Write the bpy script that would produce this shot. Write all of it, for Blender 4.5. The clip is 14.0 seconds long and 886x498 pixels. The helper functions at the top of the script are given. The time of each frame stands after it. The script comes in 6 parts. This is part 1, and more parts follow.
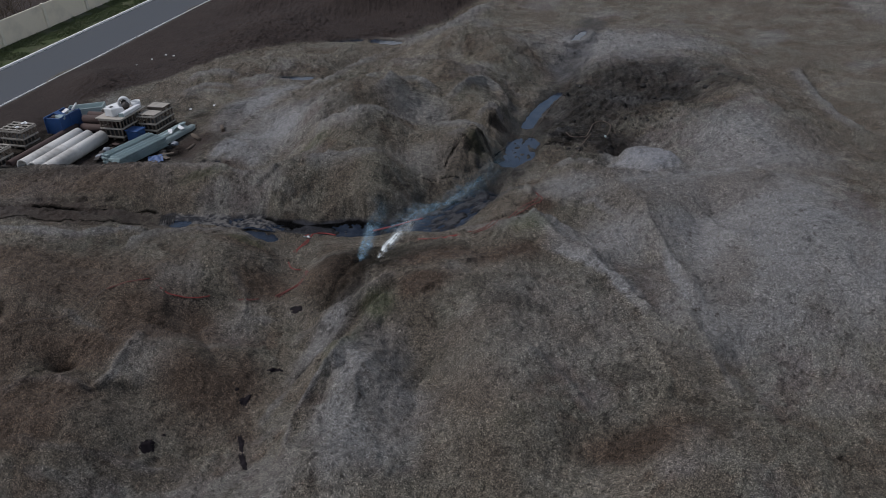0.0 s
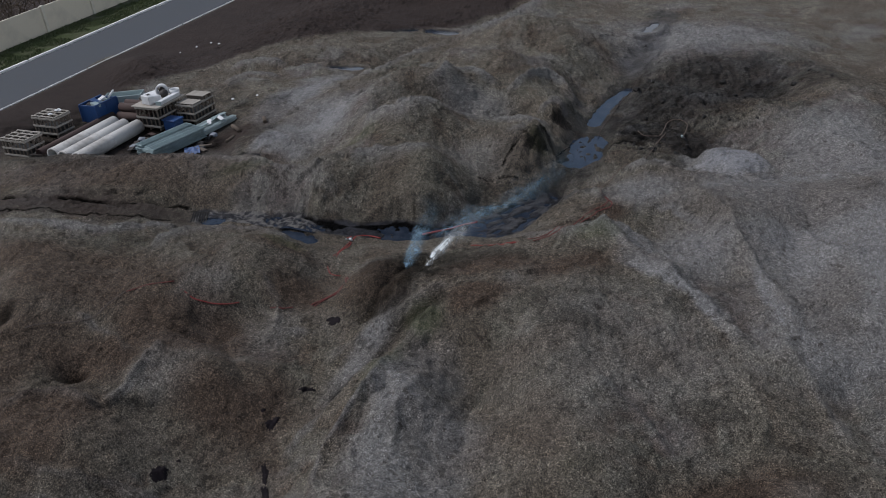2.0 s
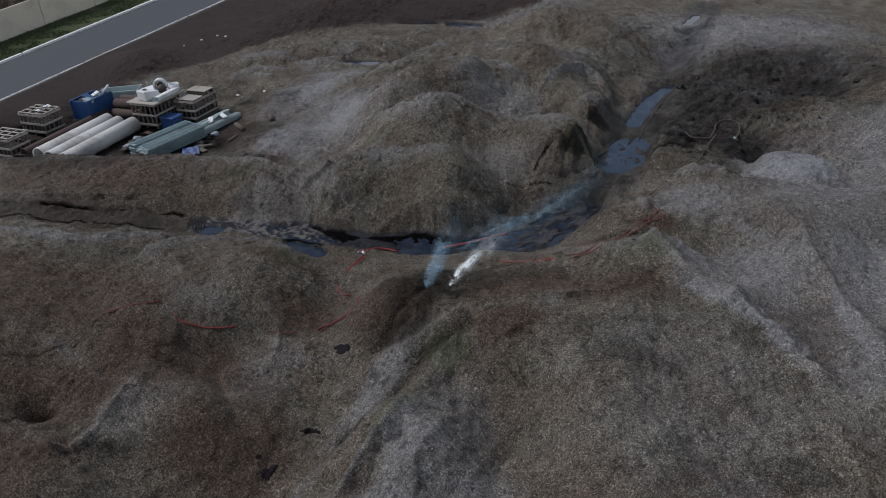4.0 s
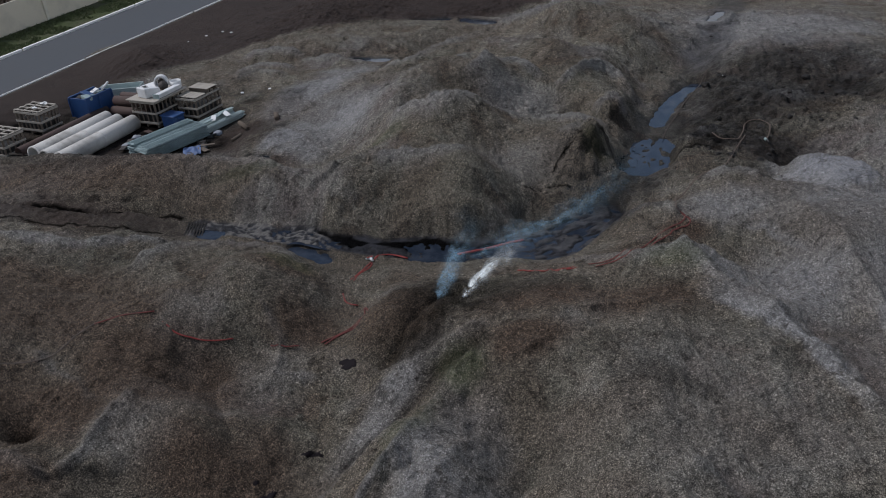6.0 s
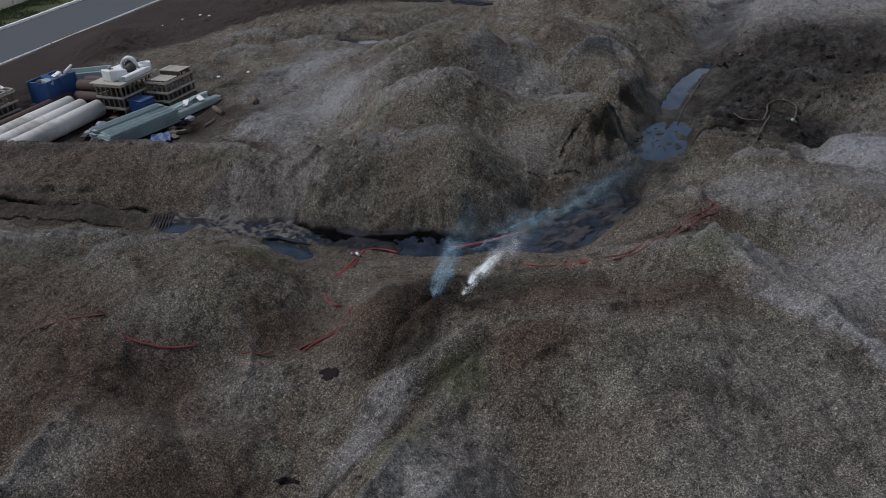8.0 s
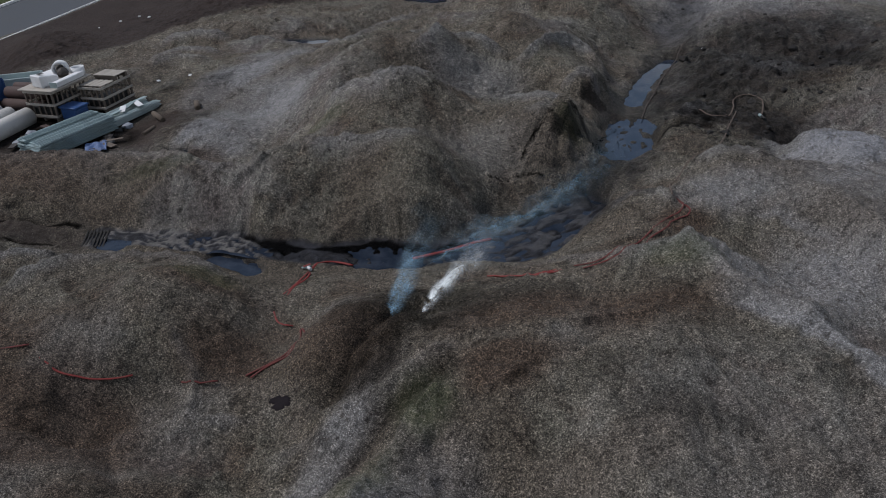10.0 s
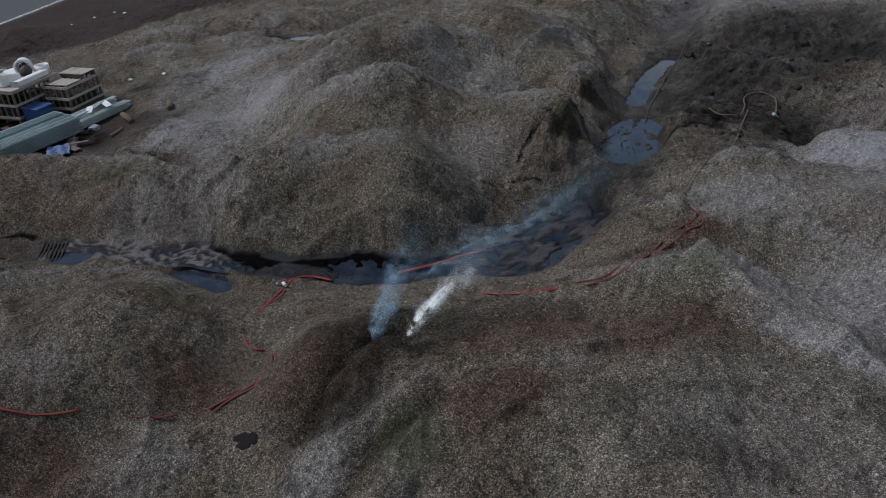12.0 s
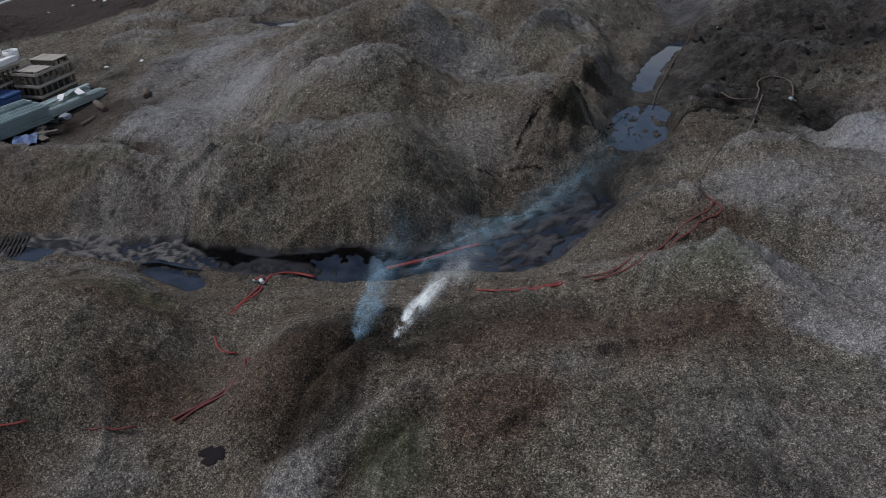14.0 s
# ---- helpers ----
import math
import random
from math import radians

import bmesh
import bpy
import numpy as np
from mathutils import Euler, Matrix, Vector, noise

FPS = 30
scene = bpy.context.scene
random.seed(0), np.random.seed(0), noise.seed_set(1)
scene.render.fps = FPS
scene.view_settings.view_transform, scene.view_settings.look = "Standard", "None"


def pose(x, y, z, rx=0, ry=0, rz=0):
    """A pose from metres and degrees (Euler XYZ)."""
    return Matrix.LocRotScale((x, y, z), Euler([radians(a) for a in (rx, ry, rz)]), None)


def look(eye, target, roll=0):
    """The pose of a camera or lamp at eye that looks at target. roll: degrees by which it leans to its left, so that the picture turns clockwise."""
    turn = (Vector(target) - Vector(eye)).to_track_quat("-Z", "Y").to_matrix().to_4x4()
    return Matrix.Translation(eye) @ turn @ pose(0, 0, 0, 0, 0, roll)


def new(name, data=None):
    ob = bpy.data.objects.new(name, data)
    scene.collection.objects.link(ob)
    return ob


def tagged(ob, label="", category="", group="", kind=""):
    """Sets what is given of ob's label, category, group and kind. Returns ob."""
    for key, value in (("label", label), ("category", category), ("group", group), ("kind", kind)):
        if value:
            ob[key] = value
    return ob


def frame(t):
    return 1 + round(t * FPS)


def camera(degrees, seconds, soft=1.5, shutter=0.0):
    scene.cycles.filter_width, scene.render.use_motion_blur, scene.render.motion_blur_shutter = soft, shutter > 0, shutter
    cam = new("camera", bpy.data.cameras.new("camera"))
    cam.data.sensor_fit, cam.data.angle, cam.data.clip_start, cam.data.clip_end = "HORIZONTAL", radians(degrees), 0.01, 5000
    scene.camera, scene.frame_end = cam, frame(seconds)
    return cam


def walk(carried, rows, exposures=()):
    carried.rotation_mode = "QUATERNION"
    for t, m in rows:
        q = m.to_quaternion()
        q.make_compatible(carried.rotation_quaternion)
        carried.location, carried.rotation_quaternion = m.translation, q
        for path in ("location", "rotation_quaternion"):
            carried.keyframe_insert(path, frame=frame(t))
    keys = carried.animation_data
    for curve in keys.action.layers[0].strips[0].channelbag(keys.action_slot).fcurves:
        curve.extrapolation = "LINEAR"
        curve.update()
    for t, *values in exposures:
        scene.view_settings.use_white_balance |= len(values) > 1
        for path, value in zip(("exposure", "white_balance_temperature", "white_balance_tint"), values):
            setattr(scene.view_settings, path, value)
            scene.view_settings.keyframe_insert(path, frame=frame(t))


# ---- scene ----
cam = camera(54.6, 14.0, soft=1.0)
METRES, EYE, TILT, LEAN, TURN = 18.0, 16.0, -29.4, 4.2, 0.0
ROWS = [
    (0.0, 0.0, 0.0, 0.0, -0.0, 0.0, 0.0),
    (0.5, -0.0028, 0.046, 0.0025, 1.35, 0.02, -0.68),
    (1.0, -0.0058, 0.0971, 0.0043, 2.3, 0.01, -1.17),
    (1.5, -0.0079, 0.1455, 0.0059, 2.94, 0.01, -1.46),
    (2.0, -0.0129, 0.1977, 0.0128, 3.32, 0.01, -1.6),
    (2.5, -0.0173, 0.248, 0.0218, 3.61, 0.0, -1.73),
    (3.0, -0.025, 0.3016, 0.0306, 3.89, -0.0, -1.85),
    (3.5, -0.033, 0.3526, 0.0367, 4.13, 0.02, -1.96),
    (4.0, -0.0424, 0.406, 0.0392, 4.37, 0.03, -2.04),
    (6.5, -0.0597, 0.5396, 0.0567, 5.11, 0.03, -2.36),
    (7.0, -0.0652, 0.5949, 0.0633, 5.16, 0.04, -2.36),
    (7.5, -0.0691, 0.6374, 0.0581, 5.18, 0.1, -2.33),
    (8.0, -0.0737, 0.6691, 0.0365, 4.55, 0.17, -1.98),
    (10.5, -0.0788, 0.7736, 0.0574, 1.59, 0.26, -0.33),
    (11.0, -0.0771, 0.7951, 0.058, 1.56, 0.3, -0.31),
    (11.5, -0.0764, 0.8224, 0.0596, 1.52, 0.31, -0.28),
    (12.0, -0.0741, 0.8662, 0.0693, 1.48, 0.3, -0.25),
    (12.5, -0.0725, 0.9084, 0.0817, 1.42, 0.31, -0.22),
    (13.0, -0.0709, 0.9404, 0.0807, 1.39, 0.36, -0.16),
    (13.5, -0.0696, 0.9547, 0.0706, 1.37, 0.4, -0.12),
    (14.0, -0.0697, 0.9635, 0.0595, 1.35, 0.41, -0.08),
]
walk(cam, [(t, pose(0, 0, EYE, TILT, LEAN, TURN) @ pose(METRES * x, METRES * y, METRES * z, 90 + pitch, roll, yaw)) for t, x, y, z, yaw, pitch, roll in ROWS])

# ---- light ----
SUN_TURN, SUN_UP = -80.0, 55.0
world = bpy.data.worlds.new("sky")
scene.world = world
world.use_nodes = True
wn = world.node_tree.nodes
wl = world.node_tree.links
wn.clear()
sky = wn.new("ShaderNodeTexSky")
sky.sky_type, sky.sun_disc = "NISHITA", False
sky.sun_elevation, sky.sun_rotation = radians(SUN_UP), radians(SUN_TURN)
sky.dust_density, sky.air_density, sky.ozone_density = 0.6, 1.3, 2.5
coord = wn.new("ShaderNodeTexCoord")
cloud = wn.new("ShaderNodeTexNoise")
cloud.inputs["Scale"].default_value, cloud.inputs["Detail"].default_value = 2.6, 6.0
ramp = wn.new("ShaderNodeValToRGB")
ramp.color_ramp.elements[0].position, ramp.color_ramp.elements[1].position = 0.35, 0.75
ramp.color_ramp.elements[0].color, ramp.color_ramp.elements[1].color = (0.06, 0.06, 0.06, 1), (0.45, 0.45, 0.45, 1)
mixsky = wn.new("ShaderNodeMix")
mixsky.data_type = "RGBA"
back = wn.new("ShaderNodeBackground")
back.inputs["Strength"].default_value = 0.074
outw = wn.new("ShaderNodeOutputWorld")
wl.new(coord.outputs["Generated"], cloud.inputs["Vector"])
wl.new(cloud.outputs["Fac"], ramp.inputs["Fac"])
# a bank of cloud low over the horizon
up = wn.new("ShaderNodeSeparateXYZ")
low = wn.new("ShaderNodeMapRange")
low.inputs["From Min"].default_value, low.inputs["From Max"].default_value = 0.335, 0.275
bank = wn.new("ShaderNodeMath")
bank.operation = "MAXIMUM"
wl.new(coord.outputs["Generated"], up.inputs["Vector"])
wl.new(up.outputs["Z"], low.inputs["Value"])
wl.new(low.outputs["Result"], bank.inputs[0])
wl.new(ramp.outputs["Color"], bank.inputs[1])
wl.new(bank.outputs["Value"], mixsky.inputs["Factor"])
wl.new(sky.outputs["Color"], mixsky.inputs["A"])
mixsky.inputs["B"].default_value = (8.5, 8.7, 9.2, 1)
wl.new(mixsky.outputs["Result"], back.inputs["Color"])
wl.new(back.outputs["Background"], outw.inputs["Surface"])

sun = new("sun", bpy.data.lights.new("sun", "SUN"))
sun.data.energy, sun.data.angle, sun.data.color = 2.42, radians(14), (1.0, 0.975, 0.985)
sun_way = Vector((math.sin(radians(SUN_TURN)) * math.cos(radians(SUN_UP)), math.cos(radians(SUN_TURN)) * math.cos(radians(SUN_UP)), math.sin(radians(SUN_UP))))
sun.matrix_world = look(sun_way * 100, (0, 0, 0))


# ---- materials ----
def material(name):
    m = bpy.data.materials.new(name)
    m.use_nodes = True
    n = m.node_tree.nodes
    return m, n, m.node_tree.links, n["Principled BSDF"]


def noise_node(n, l, scale, detail=4.0, rough=0.55, where=None):
    t = n.new("ShaderNodeTexNoise")
    t.inputs["Scale"].default_value, t.inputs["Detail"].default_value, t.inputs["Roughness"].default_value = scale, detail, rough
    if where is not None:
        l.new(where, t.inputs["Vector"])
    return t.outputs["Fac"]


def ramp_node(n, l, fac, stops):
    r = n.new("ShaderNodeValToRGB")
    e = r.color_ramp.elements
    while len(e) < len(stops):
        e.new(0.5)
    for k, (p, c) in enumerate(stops):
        e[k].position, e[k].color = p, (*c, 1) if len(c) == 3 else c
    l.new(fac, r.inputs["Fac"])
    return r.outputs["Color"]


def mix_node(n, l, fac, a, b, how="MIX"):
    x = n.new("ShaderNodeMix")
    x.data_type, x.blend_type = "RGBA", how
    for value, key in ((fac, "Factor"), (a, "A"), (b, "B")):
        if isinstance(value, (int, float)):
            x.inputs[key].default_value = value
        elif isinstance(value, tuple):
            x.inputs[key].default_value = (*value, 1)
        else:
            l.new(value, x.inputs[key])
    return x.outputs["Result"]


def maths(n, l, how, a, b):
    x = n.new("ShaderNodeMath")
    x.operation, x.use_clamp = how, how != "SUBTRACT"
    for k, value in enumerate((a, b)):
        if isinstance(value, (int, float)):
            x.inputs[k].default_value = value
        else:
            l.new(value, x.inputs[k])
    return x.outputs[0]


def plain(name, colour, rough=0.6, metal=0.0, vary=0.25, scale=6.0, bump=0.15, dirt=(0.06, 0.05, 0.04), dirty=0.35):
    """A surface of one colour with stains, grain and dust."""
    m, n, l, p = material(name)
    where = n.new("ShaderNodeTexCoord").outputs["Object"]
    info = n.new("ShaderNodeObjectInfo").outputs["Random"]
    big = noise_node(n, l, scale * 0.35, 5, 0.6, where)
    small = noise_node(n, l, scale * 7, 3, 0.6, where)
    dark = tuple(c * (1 - vary) for c in colour)
    light = tuple(min(1, c * (1 + vary * 0.6)) for c in colour)
    c = mix_node(n, l, small, dark, light)
    c = mix_node(n, l, ramp_node(n, l, big, [(0.52, (0, 0, 0)), (0.75, (dirty, dirty, dirty))]), c, dirt)
    c = mix_node(n, l, maths(n, l, "MULTIPLY", info, 0.25), c, tuple(x * 0.6 for x in colour))
    l.new(c, p.inputs["Base Color"])
    p.inputs["Roughness"].default_value, p.inputs["Metallic"].default_value = rough, metal
    b = n.new("ShaderNodeBump")
    b.inputs["Strength"].default_value, b.inputs["Distance"].default_value = bump, 0.02
    l.new(small, b.inputs["Height"])
    l.new(b.outputs["Normal"], p.inputs["Normal"])
    return m


def chip_material():
    """Heaped wood chips and husks: grey where dry, brown where turned, black where wet, burnt or painted as shade."""
    m, n, l, p = material("wood_chips")
    where = n.new("ShaderNodeTexCoord").outputs["Object"]

    def mask(name):
        a = n.new("ShaderNodeAttribute")
        a.attribute_name = name
        return a.outputs["Fac"]

    cells = n.new("ShaderNodeTexVoronoi")
    cells.inputs["Scale"].default_value = 60.0
    l.new(where, cells.inputs["Vector"])
    chip = n.new("ShaderNodeSeparateColor")
    l.new(cells.outputs["Color"], chip.inputs["Color"])
    grain = noise_node(n, l, 9.0, 5, 0.75, where)
    mid = noise_node(n, l, 1.3, 6, 0.65, where)
    big = noise_node(n, l, 0.28, 4, 0.6, where)
    base = mix_node(n, l, ramp_node(n, l, mid, [(0.35, (0, 0, 0)), (0.65, (1, 1, 1))]), (0.116, 0.102, 0.083), (0.190, 0.169, 0.138))
    base = mix_node(n, l, ramp_node(n, l, big, [(0.4, (0, 0, 0)), (0.62, (0.6, 0.6, 0.6))]), base, (0.120, 0.115, 0.092))
    blot = noise_node(n, l, 0.75, 9, 0.72, where)
    base = mix_node(n, l, ramp_node(n, l, blot, [(0.56, (0, 0, 0)), (0.66, (0.4, 0.4, 0.4))]), base, (0.066, 0.054, 0.044))
    base = mix_node(n, l, ramp_node(n, l, blot, [(0.34, (0.5, 0.5, 0.5)), (0.46, (0, 0, 0))]), base, (0.180, 0.168, 0.150))
    moss = noise_node(n, l, 0.42, 7, 0.7, where)
    base = mix_node(n, l, ramp_node(n, l, moss, [(0.55, (0, 0, 0)), (0.68, (0.22, 0.22, 0.22))]), base, (0.102, 0.102, 0.058))
    fleck = noise_node(n, l, 3.2, 9, 0.74, where)
    base = mix_node(n, l, mask("brown"), base, mix_node(n, l, mid, (0.052, 0.035, 0.025), (0.112, 0.080, 0.058)))
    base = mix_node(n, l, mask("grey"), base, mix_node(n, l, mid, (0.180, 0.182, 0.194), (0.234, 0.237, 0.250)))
    base = mix_node(n, l, ramp_node(n, l, fleck, [(0.58, (0, 0, 0)), (0.63, (0.7, 0.7, 0.7))]), base, (0.038, 0.030, 0.024))
    clumps = n.new("ShaderNodeTexVoronoi")
    clumps.inputs["Scale"].default_value = 30.0
    l.new(where, clumps.inputs["Vector"])
    clump = n.new("ShaderNodeSeparateColor")
    l.new(clumps.outputs["Color"], clump.inputs["Color"])
    dusty = maths(n, l, "SUBTRACT", 1.0, maths(n, l, "MULTIPLY", mask("grey"), 0.6))
    base = mix_node(n, l, dusty, base, ramp_node(n, l, clump.outputs["Green"], [(0.0, (0.56, 0.55, 0.54)), (0.5, (0.95, 0.95, 0.95)), (1.0, (1.48, 1.48, 1.47))]), "MULTIPLY")
    speck = ramp_node(n, l, chip.outputs["Red"], [(0.0, (0.12, 0.12, 0.12)), (0.5, (0.72, 0.72, 0.72)), (0.85, (1.42, 1.42, 1.41)), (1.0, (2.6, 2.58, 2.54))])
    base = mix_node(n, l, dusty, base, speck, "MULTIPLY")
    base = mix_node(n, l, 0.5, base, ramp_node(n, l, grain, [(0.34, (0.30, 0.29, 0.29)), (0.5, (0.97, 0.97, 0.97)), (0.66, (1.6, 1.6, 1.6))]), "MULTIPLY")
    base = mix_node(n, l, mask("soil"), base, mix_node(n, l, blot, (0.015, 0.011, 0.010), (0.056, 0.040, 0.034)))
    base = mix_node(n, l, mask("green"), base, mix_node(n, l, grain, (0.030, 0.045, 0.015), (0.075, 0.095, 0.035)))
    base = mix_node(n, l, mask("wet"), base, mix_node(n, l, 1.0, base, ramp_node(n, l, blot, [(0.40, (0.52, 0.53, 0.58)), (0.58, (0.20, 0.20, 0.22))]), "MULTIPLY"))
    ooze = ramp_node(n, l, mask("silt"), [(0.0, (0.010, 0.010, 0.013)), (0.3, (0.026, 0.027, 0.034)), (0.65, (0.070, 0.069, 0.072)), (1.0, (0.135, 0.128, 0.122))])
    ooze = mix_node(n, l, 1.0, ooze, ramp_node(n, l, grain, [(0.32, (0.6, 0.6, 0.6)), (0.68, (1.35, 1.35, 1.35))]), "MULTIPLY")
    base = mix_node(n, l, mask("mud"), base, ooze)
    base = mix_node(n, l, mask("char_and_shade"), base, mix_node(n, l, 1.0, base, (0.04, 0.038, 0.04), "MULTIPLY"))
    l.new(base, p.inputs["Base Color"])
    rough = mix_node(n, l, maths(n, l, "MAXIMUM", mask("wet"), maths(n, l, "SUBTRACT", mask("mud"), mask("silt"))), (0.95, 0.95, 0.95), (0.55, 0.55, 0.55))
    l.new(rough, p.inputs["Roughness"])
    shine = n.new("ShaderNodeMapRange")
    shine.inputs["To Min"].default_value, shine.inputs["To Max"].default_value = 0.25, 0.04
    l.new(mask("char_and_shade"), shine.inputs["Value"])
    l.new(shine.outputs["Result"], p.inputs["Specular IOR Level"])
    lumps = noise_node(n, l, 3.0, 5, 0.6, where)
    b1 = n.new("ShaderNodeBump")
    b1.inputs["Distance"].default_value = 0.04
    l.new(maths(n, l, "MULTIPLY", dusty, 0.6), b1.inputs["Strength"])
    l.new(cells.outputs["Distance"], b1.inputs["Height"])
    b2 = n.new("ShaderNodeBump")
    b2.inputs["Strength"].default_value, b2.inputs["Distance"].default_value = 0.6, 0.16
    l.new(lumps, b2.inputs["Height"])
    l.new(b1.outputs["Normal"], b2.inputs["Normal"])
    l.new(b2.outputs["Normal"], p.inputs["Normal"])
    return m


def water_material(name, gloss, ior):
    m, n, l, p = material(name)
    where = n.new("ShaderNodeTexCoord").outputs["Object"]
    film = noise_node(n, l, 1.6, 6, 0.65, where)
    l.new(ramp_node(n, l, film, [(0.42, (0.012, 0.018, 0.030)), (0.62, (0.028, 0.036, 0.052)), (0.74, (0.025, 0.022, 0.022))]), p.inputs["Base Color"])
    l.new(ramp_node(n, l, film, [(0.45, (0.03, 0.03, 0.03)), (0.72, (0.22, 0.22, 0.22))]), p.inputs["Roughness"])
    p.inputs["IOR"].default_value = ior
    p.inputs["Specular IOR Level"].default_value = gloss
    # the blue of the mirrored sky is put into this tint
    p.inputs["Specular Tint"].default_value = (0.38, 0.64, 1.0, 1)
    b = n.new("ShaderNodeBump")
    b.inputs["Strength"].default_value, b.inputs["Distance"].default_value = 0.06, 0.02
    l.new(noise_node(n, l, 9, 2, 0.5, where), b.inputs["Height"])
    l.new(b.outputs["Normal"], p.inputs["Normal"])
    return m


CHIPS = chip_material()
# one water twice: the pond's is glossier, to mirror a brighter sky
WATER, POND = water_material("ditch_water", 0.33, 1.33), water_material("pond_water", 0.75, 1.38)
ASPHALT = plain("asphalt", (0.054, 0.060, 0.070), 0.85, 0, 0.18, 2.0, 0.2, (0.055, 0.055, 0.056), 0.5)
KERB_WHITE = plain("kerb_whitewash", (0.90, 0.90, 0.88), 0.8, 0, 0.08, 3.0, 0.2, (0.35, 0.34, 0.32), 0.35)
CONCRETE = plain("painted_concrete", (0.72, 0.66, 0.54), 0.9, 0, 0.07, 1.5, 0.15, (0.36, 0.34, 0.30), 0.5)
POST_PAINT = plain("post_paint", (0.68, 0.64, 0.54), 0.85, 0, 0.1, 3.0, 0.15)
PIPE_CEMENT = plain("cement_pipe", (0.60, 0.585, 0.56), 0.85, 0, 0.15, 2.5, 0.2, (0.17, 0.15, 0.13), 0.85)
PIPE_RUST = plain("rusty_pipe", (0.068, 0.042, 0.038), 0.8, 0.1, 0.3, 3.0, 0.3, (0.05, 0.03, 0.02), 0.6)
DARK_STEEL = plain("dark_steel", (0.05, 0.043, 0.04), 0.7, 0.3, 0.3, 4.0)
BLUE_PAINT = plain("blue_paint", (0.014, 0.058, 0.18), 0.5, 0, 0.2, 3.0, 0.1)
TARP_GREY = plain("grey_wrapping", (0.24, 0.26, 0.30), 0.6, 0, 0.3, 4.0, 0.2)
TARP_BLUE = plain("blue_tarpaulin", (0.085, 0.135, 0.27), 0.7, 0, 0.15, 4.0, 0.1)
OLD_WOOD = plain("weathered_wood", (0.13, 0.105, 0.085), 0.9, 0, 0.3, 5.0, 0.4, (0.07, 0.05, 0.04), 0.6)
PALE_WOOD = plain("pale_wood", (0.36, 0.33, 0.29), 0.9, 0, 0.25, 5.0, 0.3)
ZINC = plain("galvanised_sheet", (0.27, 0.35, 0.36), 0.45, 0.1, 0.3, 3.0, 0.1, (0.10, 0.13, 0.13), 0.7)
GREEN_FRAME = plain("pale_green_paint", (0.38, 0.45, 0.45), 0.6, 0.1, 0.12, 4.0)
WHITE_PAINT = plain("white_enamel", (0.68, 0.69, 0.70), 0.5, 0, 0.08, 4.0, 0.05, (0.3, 0.28, 0.25), 0.4)
BLACK_RUBBER = plain("black_rubber", (0.02, 0.02, 0.02), 0.7, 0, 0.3, 5.0)
HOSE_RED = plain("red_hose", (0.20, 0.018, 0.014), 0.65, 0, 0.25, 8.0, 0.2, (0.12, 0.05, 0.04), 0.7)
HOSE_OLD = plain("muddy_red_hose", (0.125, 0.020, 0.016), 0.75, 0, 0.3, 8.0, 0.2, (0.07, 0.04, 0.03), 0.8)
HOSE_TAN = plain("tan_hose", (0.085, 0.06, 0.045), 0.75, 0, 0.2, 8.0, 0.2, (0.14, 0.10, 0.08), 0.6)
HOSE_DARK = plain("dark_hose", (0.065, 0.048, 0.040), 0.75, 0, 0.2, 8.0, 0.2)
BLACK_MUD = plain("black_liquid_mud", (0.014, 0.011, 0.013), 0.7, 0, 0.3, 5.0, 0.1, (0.008, 0.007, 0.008), 0.5)
BLACK_MUD.node_tree.nodes["Principled BSDF"].inputs["Specular IOR Level"].default_value = 0.06
GRASS = plain("grass", (0.085, 0.112, 0.040), 0.8, 0, 0.4, 3.0, 0.1, (0.09, 0.085, 0.04), 0.6)
CLOD = plain("burnt_clod", (0.014, 0.012, 0.011), 0.9, 0, 0.4, 5.0, 0.5)
BARK = plain("bark", (0.11, 0.085, 0.065), 0.95, 0, 0.4, 6.0, 0.6)


# ---- mesh helpers ----
def part(name, bm, mat, parent=None, label=""):
    data = bpy.data.meshes.new(name)
    bm.to_mesh(data)
    bm.free()
    data.materials.append(mat)
    ob = new(name, data)
    ob.parent = parent
    if label:
        ob["label"] = label
    return ob


def empty(name, m):
    ob = new(name)
    ob.empty_display_size = 0.2
    ob.matrix_basis = m
    return ob


def add_box(bm, centre, size, turn=0.0, bevel=0.012, tilt=(0, 0)):
    m = Matrix.Translation(centre) @ Euler((radians(tilt[0]), radians(tilt[1]), radians(turn))).to_matrix().to_4x4() @ Matrix.Diagonal((*size, 1))
    made = bmesh.ops.create_cube(bm, size=1.0, matrix=m)["verts"]
    if bevel:
        edges = list({e for v in made for e in v.link_edges})
        bmesh.ops.bevel(bm, geom=edges, offset=min(bevel, min(size) * 0.3), segments=1, affect="EDGES", profile=0.5)
    return bm


def box(centre, size, turn=0.0, bevel=0.012, tilt=(0, 0)):
    return add_box(bmesh.new(), centre, size, turn, bevel, tilt)


